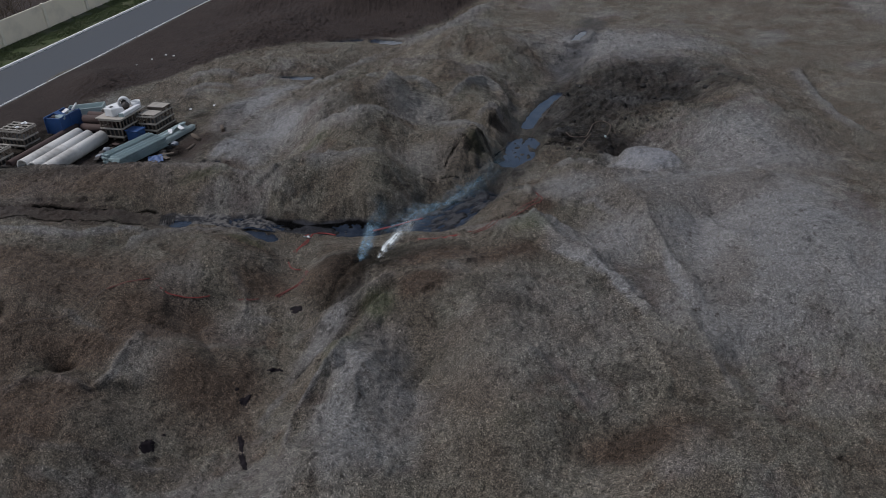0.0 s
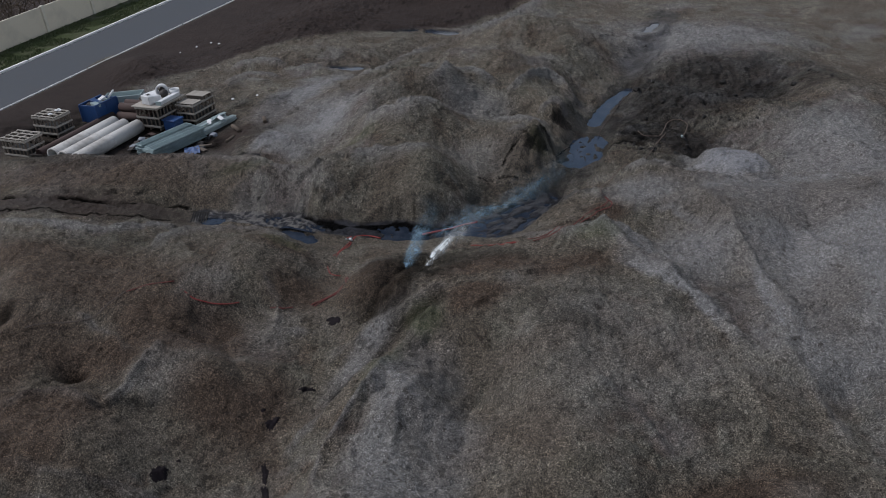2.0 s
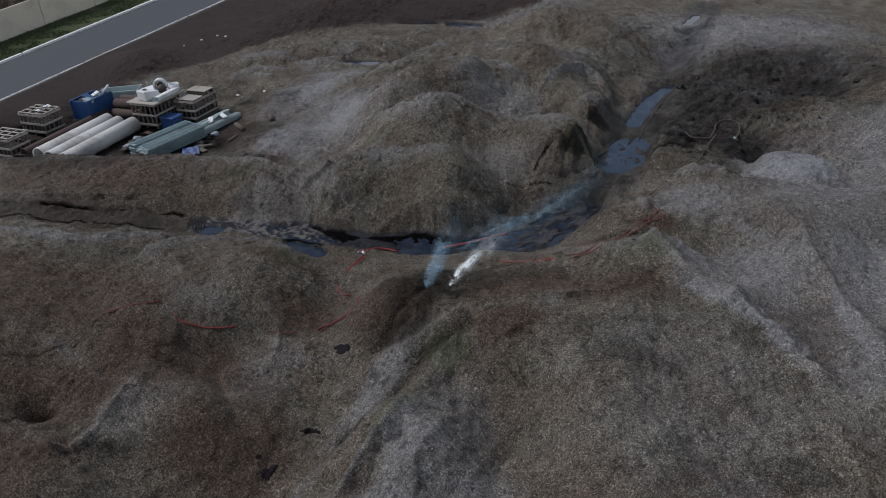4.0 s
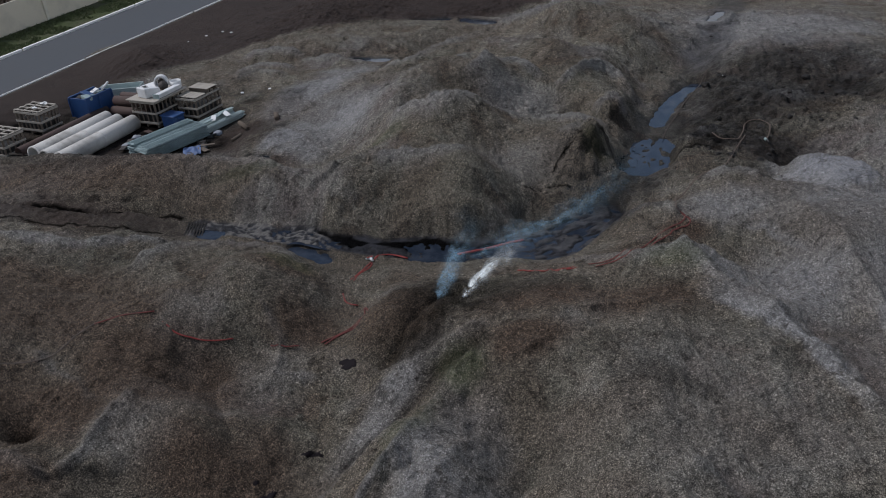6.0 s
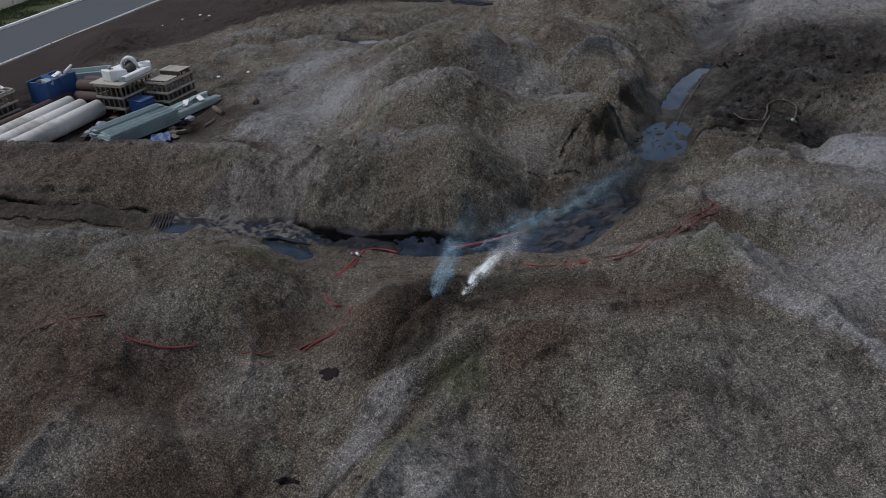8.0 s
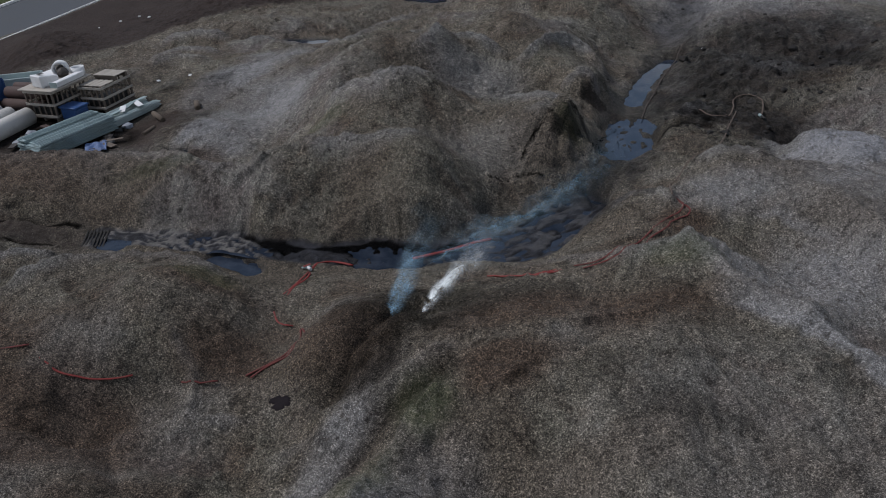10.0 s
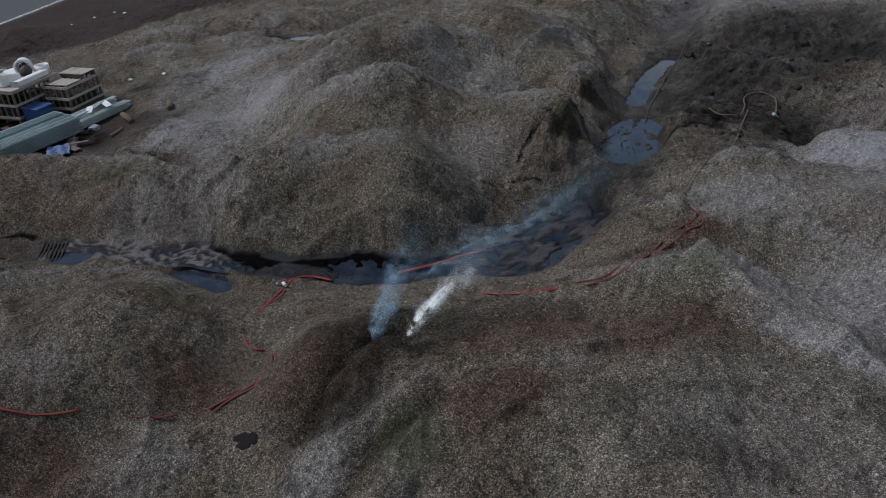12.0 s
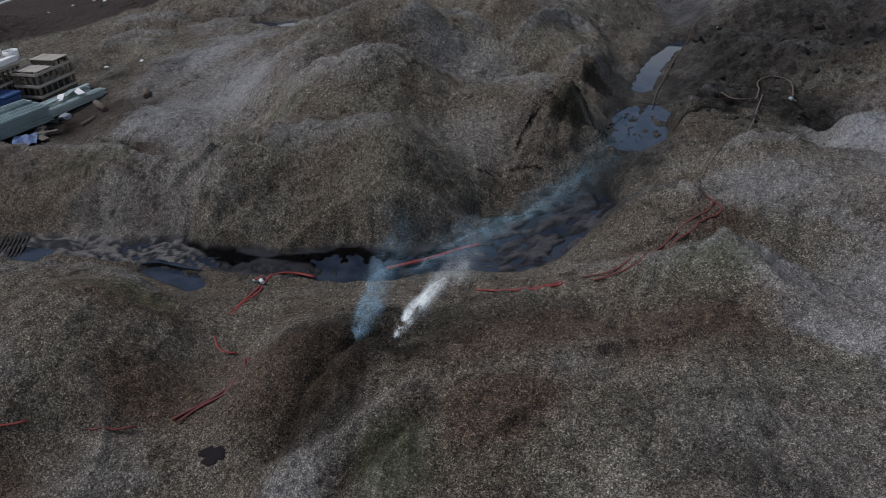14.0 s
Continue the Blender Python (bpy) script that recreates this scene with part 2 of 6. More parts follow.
def add_tube(bm, a, b, radius, inner=0.0, sides=20):
    """A pipe from a to b; open with a wall where inner is given."""
    a, b = Vector(a), Vector(b)
    turn = (b - a).to_track_quat("Z", "Y").to_matrix()
    rings = [(a, radius), (b, radius)] + ([(b, inner), (a, inner)] if inner else [])
    loops = []
    for c, r in rings:
        loops.append([bm.verts.new(c + turn @ Vector((r * math.cos(2 * math.pi * k / sides), r * math.sin(2 * math.pi * k / sides), 0))) for k in range(sides)])
    pairs = [(0, 1), (1, 2), (2, 3), (3, 0)] if inner else [(0, 1)]
    for i, j in pairs:
        for k in range(sides):
            f = bm.faces.new((loops[i][k], loops[i][(k + 1) % sides], loops[j][(k + 1) % sides], loops[j][k]))
            f.smooth = True
    if not inner:
        bm.faces.new(loops[0][::-1])
        bm.faces.new(loops[1])
    bmesh.ops.recalc_face_normals(bm, faces=bm.faces)
    return bm


def tube(a, b, radius, inner=0.0, sides=20):
    return add_tube(bmesh.new(), a, b, radius, inner, sides)


def spline(points, step=0.12):
    """Points along a smooth curve through the given ones."""
    p = [Vector(c) for c in points]
    p = [p[0] * 2 - p[1]] + p + [p[-1] * 2 - p[-2]]
    made = []
    for k in range(1, len(p) - 2):
        a, b, c, d = p[k - 1:k + 3]
        count = max(2, int((c - b).length / step))
        for i in range(count):
            t = i / count
            made.append(0.5 * ((2 * b) + (c - a) * t + (2 * a - 5 * b + 4 * c - d) * t * t + (3 * b - a - 3 * c + d) * t ** 3))
    made.append(p[-2])
    return made


def add_cord(bm, points, radius, sides=8, squash=1.0):
    rings = []
    for k, c in enumerate(points):
        way = (points[min(k + 1, len(points) - 1)] - points[max(k - 1, 0)]).normalized()
        side = way.cross(Vector((0, 0, 1)))
        side = side.normalized() if side.length > 1e-4 else Vector((1, 0, 0))
        up = side.cross(way)
        rings.append([bm.verts.new(c + side * radius * math.cos(2 * math.pi * i / sides) + up * radius * squash * math.sin(2 * math.pi * i / sides)) for i in range(sides)])
    for a, b in zip(rings, rings[1:]):
        for i in range(sides):
            bm.faces.new((a[i], a[(i + 1) % sides], b[(i + 1) % sides], b[i])).smooth = True
    bm.faces.new(rings[0][::-1])
    bm.faces.new(rings[-1])
    return bm


def lump(size, seed, rough=0.35, detail=2):
    bm = bmesh.new()
    bmesh.ops.create_icosphere(bm, subdivisions=detail, radius=1.0)
    for v in bm.verts:
        k = 1 + rough * noise.noise(v.co * 1.7 + Vector((seed * 3.1, seed, 0)))
        v.co = Vector((v.co.x * size[0], v.co.y * size[1], v.co.z * size[2])) * k
    return bm


# ---- the lie of the land ----
def lattice(x, y, seed):
    """Smooth value noise from 0 to 1."""
    i, j = np.floor(x), np.floor(y)
    u, v = x - i, y - j
    u, v = u * u * (3 - 2 * u), v * v * (3 - 2 * v)

    def corner(a, b):
        s = np.sin(a * 127.1 + b * 311.7 + seed * 74.7) * 43758.5453
        return s - np.floor(s)

    return (corner(i, j) * (1 - u) + corner(i + 1, j) * u) * (1 - v) + (corner(i, j + 1) * (1 - u) + corner(i + 1, j + 1) * u) * v


def fbm(x, y, seed, octaves=4):
    z, a = 0.0, 0.5
    for k in range(octaves):
        c, s = math.cos(0.6 * k), math.sin(0.6 * k)
        z = z + a * (lattice((x * c - y * s) * 2 ** k, (x * s + y * c) * 2 ** k, seed + k) - 0.5)
        a *= 0.5
    return z


def apart_from(points, x, y):
    """The distance of the places x, y from a bent line, and how far along it they lie (0 to 1)."""
    best, along = np.full(np.shape(x), 1e9), np.zeros(np.shape(x))
    count = len(points) - 1
    for k, ((ax, ay), (bx, by)) in enumerate(zip(points, points[1:])):
        dx, dy = bx - ax, by - ay
        t = np.clip(((x - ax) * dx + (y - ay) * dy) / (dx * dx + dy * dy), 0, 1)
        d = np.hypot(x - ax - t * dx, y - ay - t * dy)
        along = np.where(d < best, (k + t) / count, along)
        best = np.minimum(best, d)
    return best, along


def beside(points, x, y):
    """The distance from a bent line, positive on its left, and how far along it."""
    d, t = apart_from(points, x, y)
    k = np.clip((t * (len(points) - 1)).astype(int), 0, len(points) - 2)
    p = np.array(points)
    a, b = p[k], p[k + 1]
    left = (b[..., 0] - a[..., 0]) * (y - a[..., 1]) - (b[..., 1] - a[..., 1]) * (x - a[..., 0])
    return np.where(left > 0, d, -d), t


def near(points, x, y, reach):
    """Which places lie near a bent line."""
    px, py = [p[0] for p in points], [p[1] for p in points]
    return (x > min(px) - reach) & (x < max(px) + reach) & (y > min(py) - reach) & (y < max(py) + reach)


def step(a, b, v):
    t = np.clip((v - a) / (b - a), 0, 1)
    return t * t * (3 - 2 * t)


HEAPS, RIDGES, CRESTS, SCARPS, BASINS, BRAIDS = [], [], [], [], [], []


def heap(x, y, high, wide, deep, turn=0):
    """A mound (or, where high is negative, a hollow)."""
    HEAPS.append((x, y, high, wide, deep, radians(turn)))


def ridge(high, wide, *points):
    """A long fold along a bent line; a gully where high is negative."""
    RIDGES.append((high, wide, points))


def crest(high, front, back, *points):
    """A drifted crest: the ground swells up to the line from its left and falls off short behind it."""
    CRESTS.append((high, front, back, points))


def basin(level, wide, *points):
    """A hollow along a bent line in which water stands at that level."""
    BASINS.append((level, wide, points))


def scarp(high, reach, *points):
    """A broken step: the ground left of the line stands higher and dies away over some reach."""
    SCARPS.append((high, reach, points))


def braid(level, wide, *points, mud=0.005, grain=(1.0, 3.4)):
    """A shallow wet bed in which water stands between many small banks of mud."""
    BRAIDS.append((level, wide, points, mud, grain))


def plain_level(x, y):
    return -0.75 + 0.045 * (np.clip(y, 10, 75) - 31.5) - 0.035 * (np.clip(x, -40, 25) + 3)


heap(-4.4, 17.3, 1.14, 1.6, 1.3, 2)
heap(3.0, 18.9, -1.35, 1.2, 2.1, -3)
heap(-12.0, 20.6, 1.36, 1.3, 1.6, -33)
heap(-8.4, 20.6, -1.09, 1.3, 5.0, -33)
heap(5.3, 20.8, 2.20, 3.2, 5.0, -13)
heap(7.6, 21.0, -1.14, 2.0, 1.7, 29)
heap(-10.4, 21.5, -0.74, 1.7, 1.1, 29)
heap(-0.0, 21.5, 0.88, 1.1, 2.8, -1)
heap(-3.1, 21.8, 0.76, 1.5, 1.1, -30)
heap(-10.5, 22.6, 0.49, 2.0, 1.0, -21)
heap(-16.5, 24.9, 1.40, 2.0, 1.4, -89)
heap(-9.8, 25.2, -0.66, 0.9, 1.3, 51)
heap(-3.2, 25.8, 1.38, 1.9, 4.8, -49)
heap(1.7, 26.7, 0.45, 0.9, 2.4, -17)
heap(-9.8, 26.7, -1.02, 1.2, 3.4, 51)
heap(7.3, 26.7, -1.72, 2.4, 1.8, 36)
heap(-10.6, 27.7, 2.19, 1.7, 2.6, -55)
heap(-6.9, 28.8, -1.11, 1.2, 1.4, -69)
heap(8.0, 28.9, 1.81, 4.0, 4.7, -8)
heap(-6.0, 30.1, 0.40, 1.4, 1.0, 85)
heap(4.2, 30.2, -1.21, 1.6, 1.3, -10)
heap(-13.6, 30.6, 0.91, 1.3, 1.9, 12)
heap(1.5, 31.9, 0.62, 1.2, 1.4, -1)
heap(-0.2, 31.1, -0.40, 1.2, 0.9, 15)
heap(-19.4, 32.4, 0.57, 5.0, 3.6, -61)
heap(-13.4, 33.1, -1.01, 1.2, 1.5, -16)
heap(-3.4, 33.2, -1.50, 3.6, 1.5, 16)
heap(-5.2, 34.6, 2.06, 1.5, 2.6, 37)
heap(-9.9, 34.8, 1.69, 2.0, 1.4, 2)
heap(-15.5, 36.4, 0.56, 1.9, 1.2, -11)
heap(4.0, 36.6, 0.85, 2.4, 2.1, 1)
heap(-0.9, 36.9, 2.20, 1.4, 1.3, 42)
heap(-9.3, 37.2, -0.54, 1.3, 1.4, -26)
heap(-4.3, 38.0, 2.11, 1.5, 1.6, 73)
heap(-10.3, 39.7, 0.51, 1.9, 1.0, -10)
heap(-7.6, 39.9, 1.60, 1.8, 1.3, -65)
heap(13.3, 40.5, 2.03, 2.5, 3.5, -8)
heap(-5.2, 41.2, -0.60, 4.3, 1.4, -19)
heap(1.0, 41.6, 1.94, 1.3, 1.9, -23)
heap(2.3, 42.6, -1.45, 1.6, 3.1, -14)
heap(-4.9, 43.5, 0.86, 2.5, 1.3, -63)
heap(11.7, 43.6, -1.09, 4.0, 1.4, -75)
heap(-7.8, 44.1, 0.90, 2.2, 4.9, 77)
heap(-3.3, 44.4, -0.59, 1.8, 1.3, -18)
heap(-0.7, 45.8, 0.68, 1.2, 2.2, 28)
heap(8.2, 46.9, 0.30, 1.0, 1.8, 58)
heap(10.4, 48.5, 1.35, 3.0, 4.2, -21)
heap(-4.2, 48.0, 0.94, 1.7, 1.2, -10)
heap(-0.4, 48.8, -1.29, 1.3, 1.5, -66)
heap(1.1, 48.9, 2.20, 2.7, 4.0, -24)
heap(-21.9, 50.0, 0.65, 1.3, 1.7, 36)
heap(-0.4, 51.3, 0.88, 1.3, 1.1, -4)
heap(-10.8, 51.4, 0.64, 4.2, 1.6, 22)
heap(-12.9, 58.0, 0.80, 1.9, 5.0, -18)
heap(-5.2, 58.0, -0.42, 1.4, 1.4, -3)
heap(14.0, 26.0, 1.50, 5.0, 7.0, 0)
heap(-10.0, 34.4, -1.0, 1.1, 1.1, 0)
heap(-7.6, 39.2, 0.34, 3.6, 3.6, 0)
# slumps and humps on the flanks of the heaps
heap(5.2, 19.2, -0.74, 1.1, 1.1, 0)
heap(2.0, 19.2, 0.78, 1.1, 1.1, 0)
heap(-14.8, 20.0, 0.60, 1.1, 2.4, 0)
heap(-6.8, 20.0, -0.59, 1.1, 2.4, 0)
heap(-4.4, 20.8, 0.56, 1.1, 1.1, 0)
heap(-11.6, 21.6, -0.60, 1.1, 1.1, 0)
heap(-2.0, 22.4, -0.87, 1.1, 2.4, 45)
heap(8.4, 23.2, -1.04, 3.6, 3.6, 0)
heap(5.2, 23.2, -0.61, 1.1, 1.1, 0)
heap(-9.2, 24.0, 0.73, 1.1, 1.1, 0)
heap(-13.2, 25.6, -0.31, 3.6, 3.6, 0)
heap(-5.2, 28.0, 0.91, 1.1, 1.1, 0)
heap(2.0, 28.0, -0.40, 1.1, 2.4, 90)
heap(-18.0, 28.8, 0.56, 1.1, 2.4, 45)
heap(9.2, 29.6, -0.94, 1.1, 1.1, 0)
heap(3.6, 30.4, 0.51, 1.1, 1.1, 0)
heap(-6.0, 34.4, -1.07, 1.1, 1.1, 0)
heap(-3.6, 34.4, 1.13, 1.1, 1.1, 0)
heap(9.2, 35.2, -1.06, 2.4, 2.4, 0)
heap(-2.8, 36.8, -1.12, 1.1, 2.4, 90)
heap(6.0, 36.8, -0.29, 1.1, 1.1, 0)
heap(-8.4, 39.2, -1.15, 1.1, 2.4, 45)
heap(-6.0, 41.6, 0.73, 1.1, 1.1, 0)
heap(-4.4, 42.4, 1.11, 1.1, 2.4, 135)
heap(8.4, 45.6, -0.90, 1.1, 2.4, 45)
heap(0.4, 45.6, -0.46, 1.1, 2.4, 0)

# drifted crests, from the yard across the middle heap to the right
crest(0.16, 1.3, 0.8, (-3.2, 36.4), (-4.3, 35.6), (-5.4, 35.5), (-6.3, 35.8), (-7.0, 35.7), (-7.6, 35.6))
crest(0.60, 1.3, 0.6, (-1.6, 40.8), (-2.4, 40.5), (-3.2, 39.8), (-4.4, 38.5), (-5.4, 37.9), (-6.2, 38.1), (-6.9, 38.4), (-7.8, 38.7))
crest(0.45, 0.9, 0.5, (1.2, 40.0), (0.2, 39.9), (-0.6, 40.0), (-1.3, 40.2), (-2.3, 40.5))
crest(0.28, 0.8, 0.5, (-3.6, 40.9), (-4.4, 40.7), (-5.1, 40.1), (-5.7, 39.2), (-6.3, 38.4))
crest(0.42, 1.1, 0.6, (-1.1, 43.1), (-1.9, 44.0), (-2.6, 44.7), (-3.3, 44.0), (-3.9, 42.3), (-4.9, 41.3))
crest(0.40, 0.9, 0.6, (-4.6, 47.6), (-5.5, 44.9), (-6.1, 43.2), (-6.8, 42.1), (-7.6, 41.2))
crest(0.55, 1.2, 0.7, (-4.4, 53.6), (-6.0, 50.7), (-6.8, 48.4), (-7.5, 46.9), (-8.1, 46.1), (-9.0, 46.0))
crest(0.30, 1.0, 0.5, (-9.5, 48.1), (-10.8, 48.9), (-11.6, 49.0), (-12.8, 48.7))
crest(0.30, 1.0, 0.5, (-12.9, 49.1), (-13.9, 49.6), (-14.9, 49.7), (-15.7, 49.4), (-16.4, 49.1))
crest(0.28, 0.8, 0.5, (-12.8, 47.5), (-13.9, 47.9), (-14.8, 47.9), (-15.5, 47.4), (-16.3, 46.6))
crest(0.45, 1.2, 0.5, (8.2, 33.2), (6.9, 34.1), (6.2, 34.6), (5.7, 34.9), (5.2, 35.1), (4.6, 35.0), (3.9, 34.8), (3.3, 34.5))
crest(0.60, 1.2, 0.6, (10.2, 33.7), (9.1, 35.4), (8.5, 36.5), (7.9, 36.7), (7.3, 36.4), (6.7, 36.2))
crest(0.32, 0.9, 0.5, (4.8, 28.6), (3.8, 29.3), (3.2, 29.7), (2.8, 29.8), (2.1, 29.5), (1.3, 29.5), (-0.1, 29.6))
crest(0.40, 1.2, 0.6, (-9.8, 34.5), (-11.2, 35.8), (-12.6, 36.9), (-14.0, 37.1), (-15.4, 36.8), (-17.5, 36.9), (-19.3, 37.6), (-22.2, 38.6), (-24.6, 39.4))
crest(0.40, 1.0, 0.5, (-8.2, 29.9), (-9.3, 30.7), (-10.4, 31.4), (-11.6, 31.5), (-12.8, 30.9), (-13.5, 30.0), (-13.9, 28.8))
crest(0.70, 2.0, 1.0, (3.5, 65.1), (1.1, 61.1), (-0.3, 58.2), (-1.9, 55.8), (-2.9, 54.1), (-4.6, 53.3))
crest(0.50, 1.5, 0.8, (19.4, 38.0), (18.3, 40.0), (18.4, 43.0), (18.8, 46.0), (19.2, 49.0))
heap(-0.3, 41.3, -0.45, 0.7, 0.6)
heap(8.4, 35.8, 0.35, 1.3, 1.0)
# brown soil heaps behind the grey ones
heap(-7.4, 64.5, 1.3, 1.6, 1.2, 20)
heap(-4.2, 66.2, 1.7, 2.0, 1.5, 10)
heap(-0.6, 66.6, 1.6, 1.8, 1.5, -10)
heap(3.4, 69.5, 2.0, 2.6, 2.0)
heap(-12.5, 66.5, 1.2, 3.0, 1.4, 15)

# folds of the middle heap
ridge(0.60, 0.34, (-1.0, 42.2), (-0.1, 43.2), (0.8, 44.6), (1.3, 44.9), (2.0, 44.5), (2.7, 43.4))
ridge(0.22, 0.30, (0.5, 40.6), (1.4, 41.4), (1.9, 41.0))
ridge(0.20, 0.35, (-0.9, 36.7), (0.3, 38.2), (1.1, 39.2))
ridge(-0.10, 0.03, (-0.1, 37.0), (-0.6, 36.3), (-0.9, 36.0), (-1.1, 35.7))
ridge(-0.08, 0.05, (-0.6, 35.4), (-1.3, 35.3), (-2.0, 35.2))
ridge(-0.06, 0.30, (-6.6, 35.6), (-6.9, 34.4), (-7.2, 33.4))
ridge(-0.06, 0.25, (-3.4, 35.6), (-3.0, 34.8), (-2.9, 34.0))
ridge(-0.06, 0.25, (-5.0, 35.2), (-5.1, 34.2), (-5.4, 33.4))
heap(8.1, 35.0, 0.35, 0.9, 0.9)
heap(6.2, 34.6, -0.30, 0.5, 0.4)
heap(0.4, 37.3, 0.42, 0.5, 0.7, 20)
scarp(0.18, 1.1, (-0.9, 35.7), (-0.2, 35.65), (0.35, 36.0), (0.55, 36.7), (0.9, 37.5), (1.2, 38.5))
scarp(0.22, 1.0, (-0.5, 36.0), (0.15, 36.4), (0.45, 37.1), (0.75, 37.9), (0.8, 38.4))
scarp(0.28, 1.0, (0.9, 40.2), (1.6, 40.8), (2.0, 41.8), (2.4, 43.0))
scarp(0.16, 0.6, (-13.6, 34.5), (-11.8, 34.4), (-10.2, 34.1))
scarp(0.15, 0.8, (-20.0, 34.3), (-17.5, 34.1), (-15.2, 34.3))
scarp(0.16, 0.6, (-9.6, 34.3), (-8.8, 34.6), (-8.4, 35.2))
scarp(0.20, 0.8, (-3.2, 25.6), (-4.0, 24.4), (-4.3, 23.0))
scarp(0.14, 0.5, (-10.4, 27.0), (-9.2, 26.5), (-8.4, 25.9))
scarp(0.14, 0.6, (-13.0, 21.0), (-11.9, 21.8), (-11.0, 22.0))
scarp(0.12, 0.6, (3.6, 25.0), (4.4, 25.3), (5.2, 25.2))
scarp(0.12, 0.6, (-0.6, 26.6), (0.4, 26.9), (1.4, 26.8))
# low folds towards the road
ridge(0.20, 0.30, (-15.9, 46.4), (-14.9, 47.0), (-13.4, 46.8))
# heap on this side of the ditch
ridge(0.16, 0.40, (-1.5, 30.6), (-0.4, 30.1), (0.7, 29.7), (1.7, 29.9), (2.3, 30.2))
ridge(0.40, 0.35, (2.3, 30.2), (2.7, 29.2), (3.3, 27.9), (4.0, 27.3), (4.6, 26.3))
ridge(0.32, 0.40, (5.8, 32.7), (6.5, 30.4), (6.9, 28.4), (7.3, 26.1), (7.4, 23.7))
ridge(0.32, 0.35, (2.3, 27.9), (3.3, 27.6), (4.5, 26.3), (5.3, 24.3), (5.9, 23.1))
ridge(-0.15, 0.30, (3.8, 30.5), (5.1, 29.9), (6.1, 29.2))
ridge(0.15, 0.30, (8.6, 28.5), (10.3, 27.3))
ridge(0.45, 0.28, (-4.0, 23.3), (-4.7, 22.2), (-5.3, 21.0), (-5.9, 19.9), (-5.7, 17.7))
ridge(-0.32, 0.30, (-4.0, 21.9), (-4.7, 21.5), (-5.0, 20.2))
ridge(-0.45, 0.38, (-3.6, 29.0), (-4.4, 28.2), (-5.0, 26.9), (-5.8, 25.6))
ridge(0.22, 0.25, (-2.8, 23.4), (-3.4, 21.8), (-3.8, 20.4), (-3.9, 18.8))
ridge(-0.18, 0.25, (-1.6, 23.0), (-2.0, 21.4), (-2.2, 19.6))
ridge(0.20, 0.30, (1.2, 22.0), (2.4, 20.8), (3.4, 19.0))
ridge(-0.15, 0.25, (2.8, 22.6), (4.0, 21.6), (5.4, 21.0))
ridge(0.20, 0.30, (6.4, 24.0), (7.2, 22.0), (7.6, 19.6))
ridge(0.18, 0.30, (8.4, 31.0), (9.2, 29.2), (9.6, 27.0))
ridge(0.20, 0.35, (9.6, 34.6), (11.0, 33.4), (12.4, 31.4))
ridge(0.25, 0.40, (10.6, 38.6), (12.0, 37.0), (13.6, 34.6))
ridge(0.14, 0.30, (-2.7, 26.4), (-3.2, 26.2), (-3.8, 25.9), (-4.7, 25.5), (-5.4, 25.1), (-6.2, 24.8), (-6.9, 24.3))
ridge(-0.26, 0.26, (-2.8, 25.9), (-3.4, 25.5), (-4.2, 25.0), (-4.8, 24.1), (-5.5, 23.5), (-6.2, 23.0), (-7.0, 22.4))
ridge(0.20, 0.22, (-4.6, 23.6), (-5.3, 22.9), (-6.1, 22.3), (-6.9, 21.4), (-7.2, 20.6))
ridge(-0.22, 0.16, (-4.9, 22.6), (-5.6, 21.8), (-6.2, 21.0))
# bowl and mounds of the near side
ridge(0.15, 0.14, (-14.2, 19.0), (-12.4, 18.8), (-10.8, 19.0), (-9.0, 19.2))
ridge(0.15, 0.14, (-14.0, 18.2), (-12.2, 18.1), (-10.4, 18.3))
ridge(0.18, 0.20, (-9.4, 27.9), (-8.6, 27.0), (-8.4, 26.2), (-8.8, 25.2))
ridge(-0.20, 0.18, (-12.6, 26.0), (-11.9, 25.2), (-11.0, 24.9), (-9.9, 25.0))
ridge(0.18, 0.20, (-14.6, 25.4), (-13.8, 24.6), (-13.0, 24.4), (-12.2, 23.6))
ridge(0.30, 0.30, (-15.0, 20.8), (-14.4, 21.7), (-13.6, 21.9), (-12.1, 21.2))
ridge(0.32, 0.30, (-12.2, 21.4), (-11.8, 22.8), (-11.4, 24.3))
ridge(-0.24, 0.30, (-11.2, 26.2), (-10.4, 25.6), (-9.3, 24.1), (-8.4, 22.6))
ridge(0.24, 0.25, (-10.7, 24.4), (-9.7, 25.4), (-8.7, 25.9), (-7.0, 25.8))
ridge(-0.22, 0.10, (-24.0, 34.0), (-19.2, 33.8), (-18.0, 33.7), (-16.6, 33.5), (-15.5, 33.8), (-14.1, 34.0))
ridge(-0.15, 0.12, (-24.0, 32.6), (-18.4, 32.4), (-16.0, 32.3), (-14.1, 33.1))
ridge(0.30, 0.40, (-22.0, 31.0), (-17.7, 31.1), (-16.3, 31.1), (-14.7, 31.4), (-13.2, 32.0))
ridge(-0.20, 0.20, (-16.5, 29.0), (-15.2, 28.5), (-13.7, 28.4), (-11.6, 27.4))
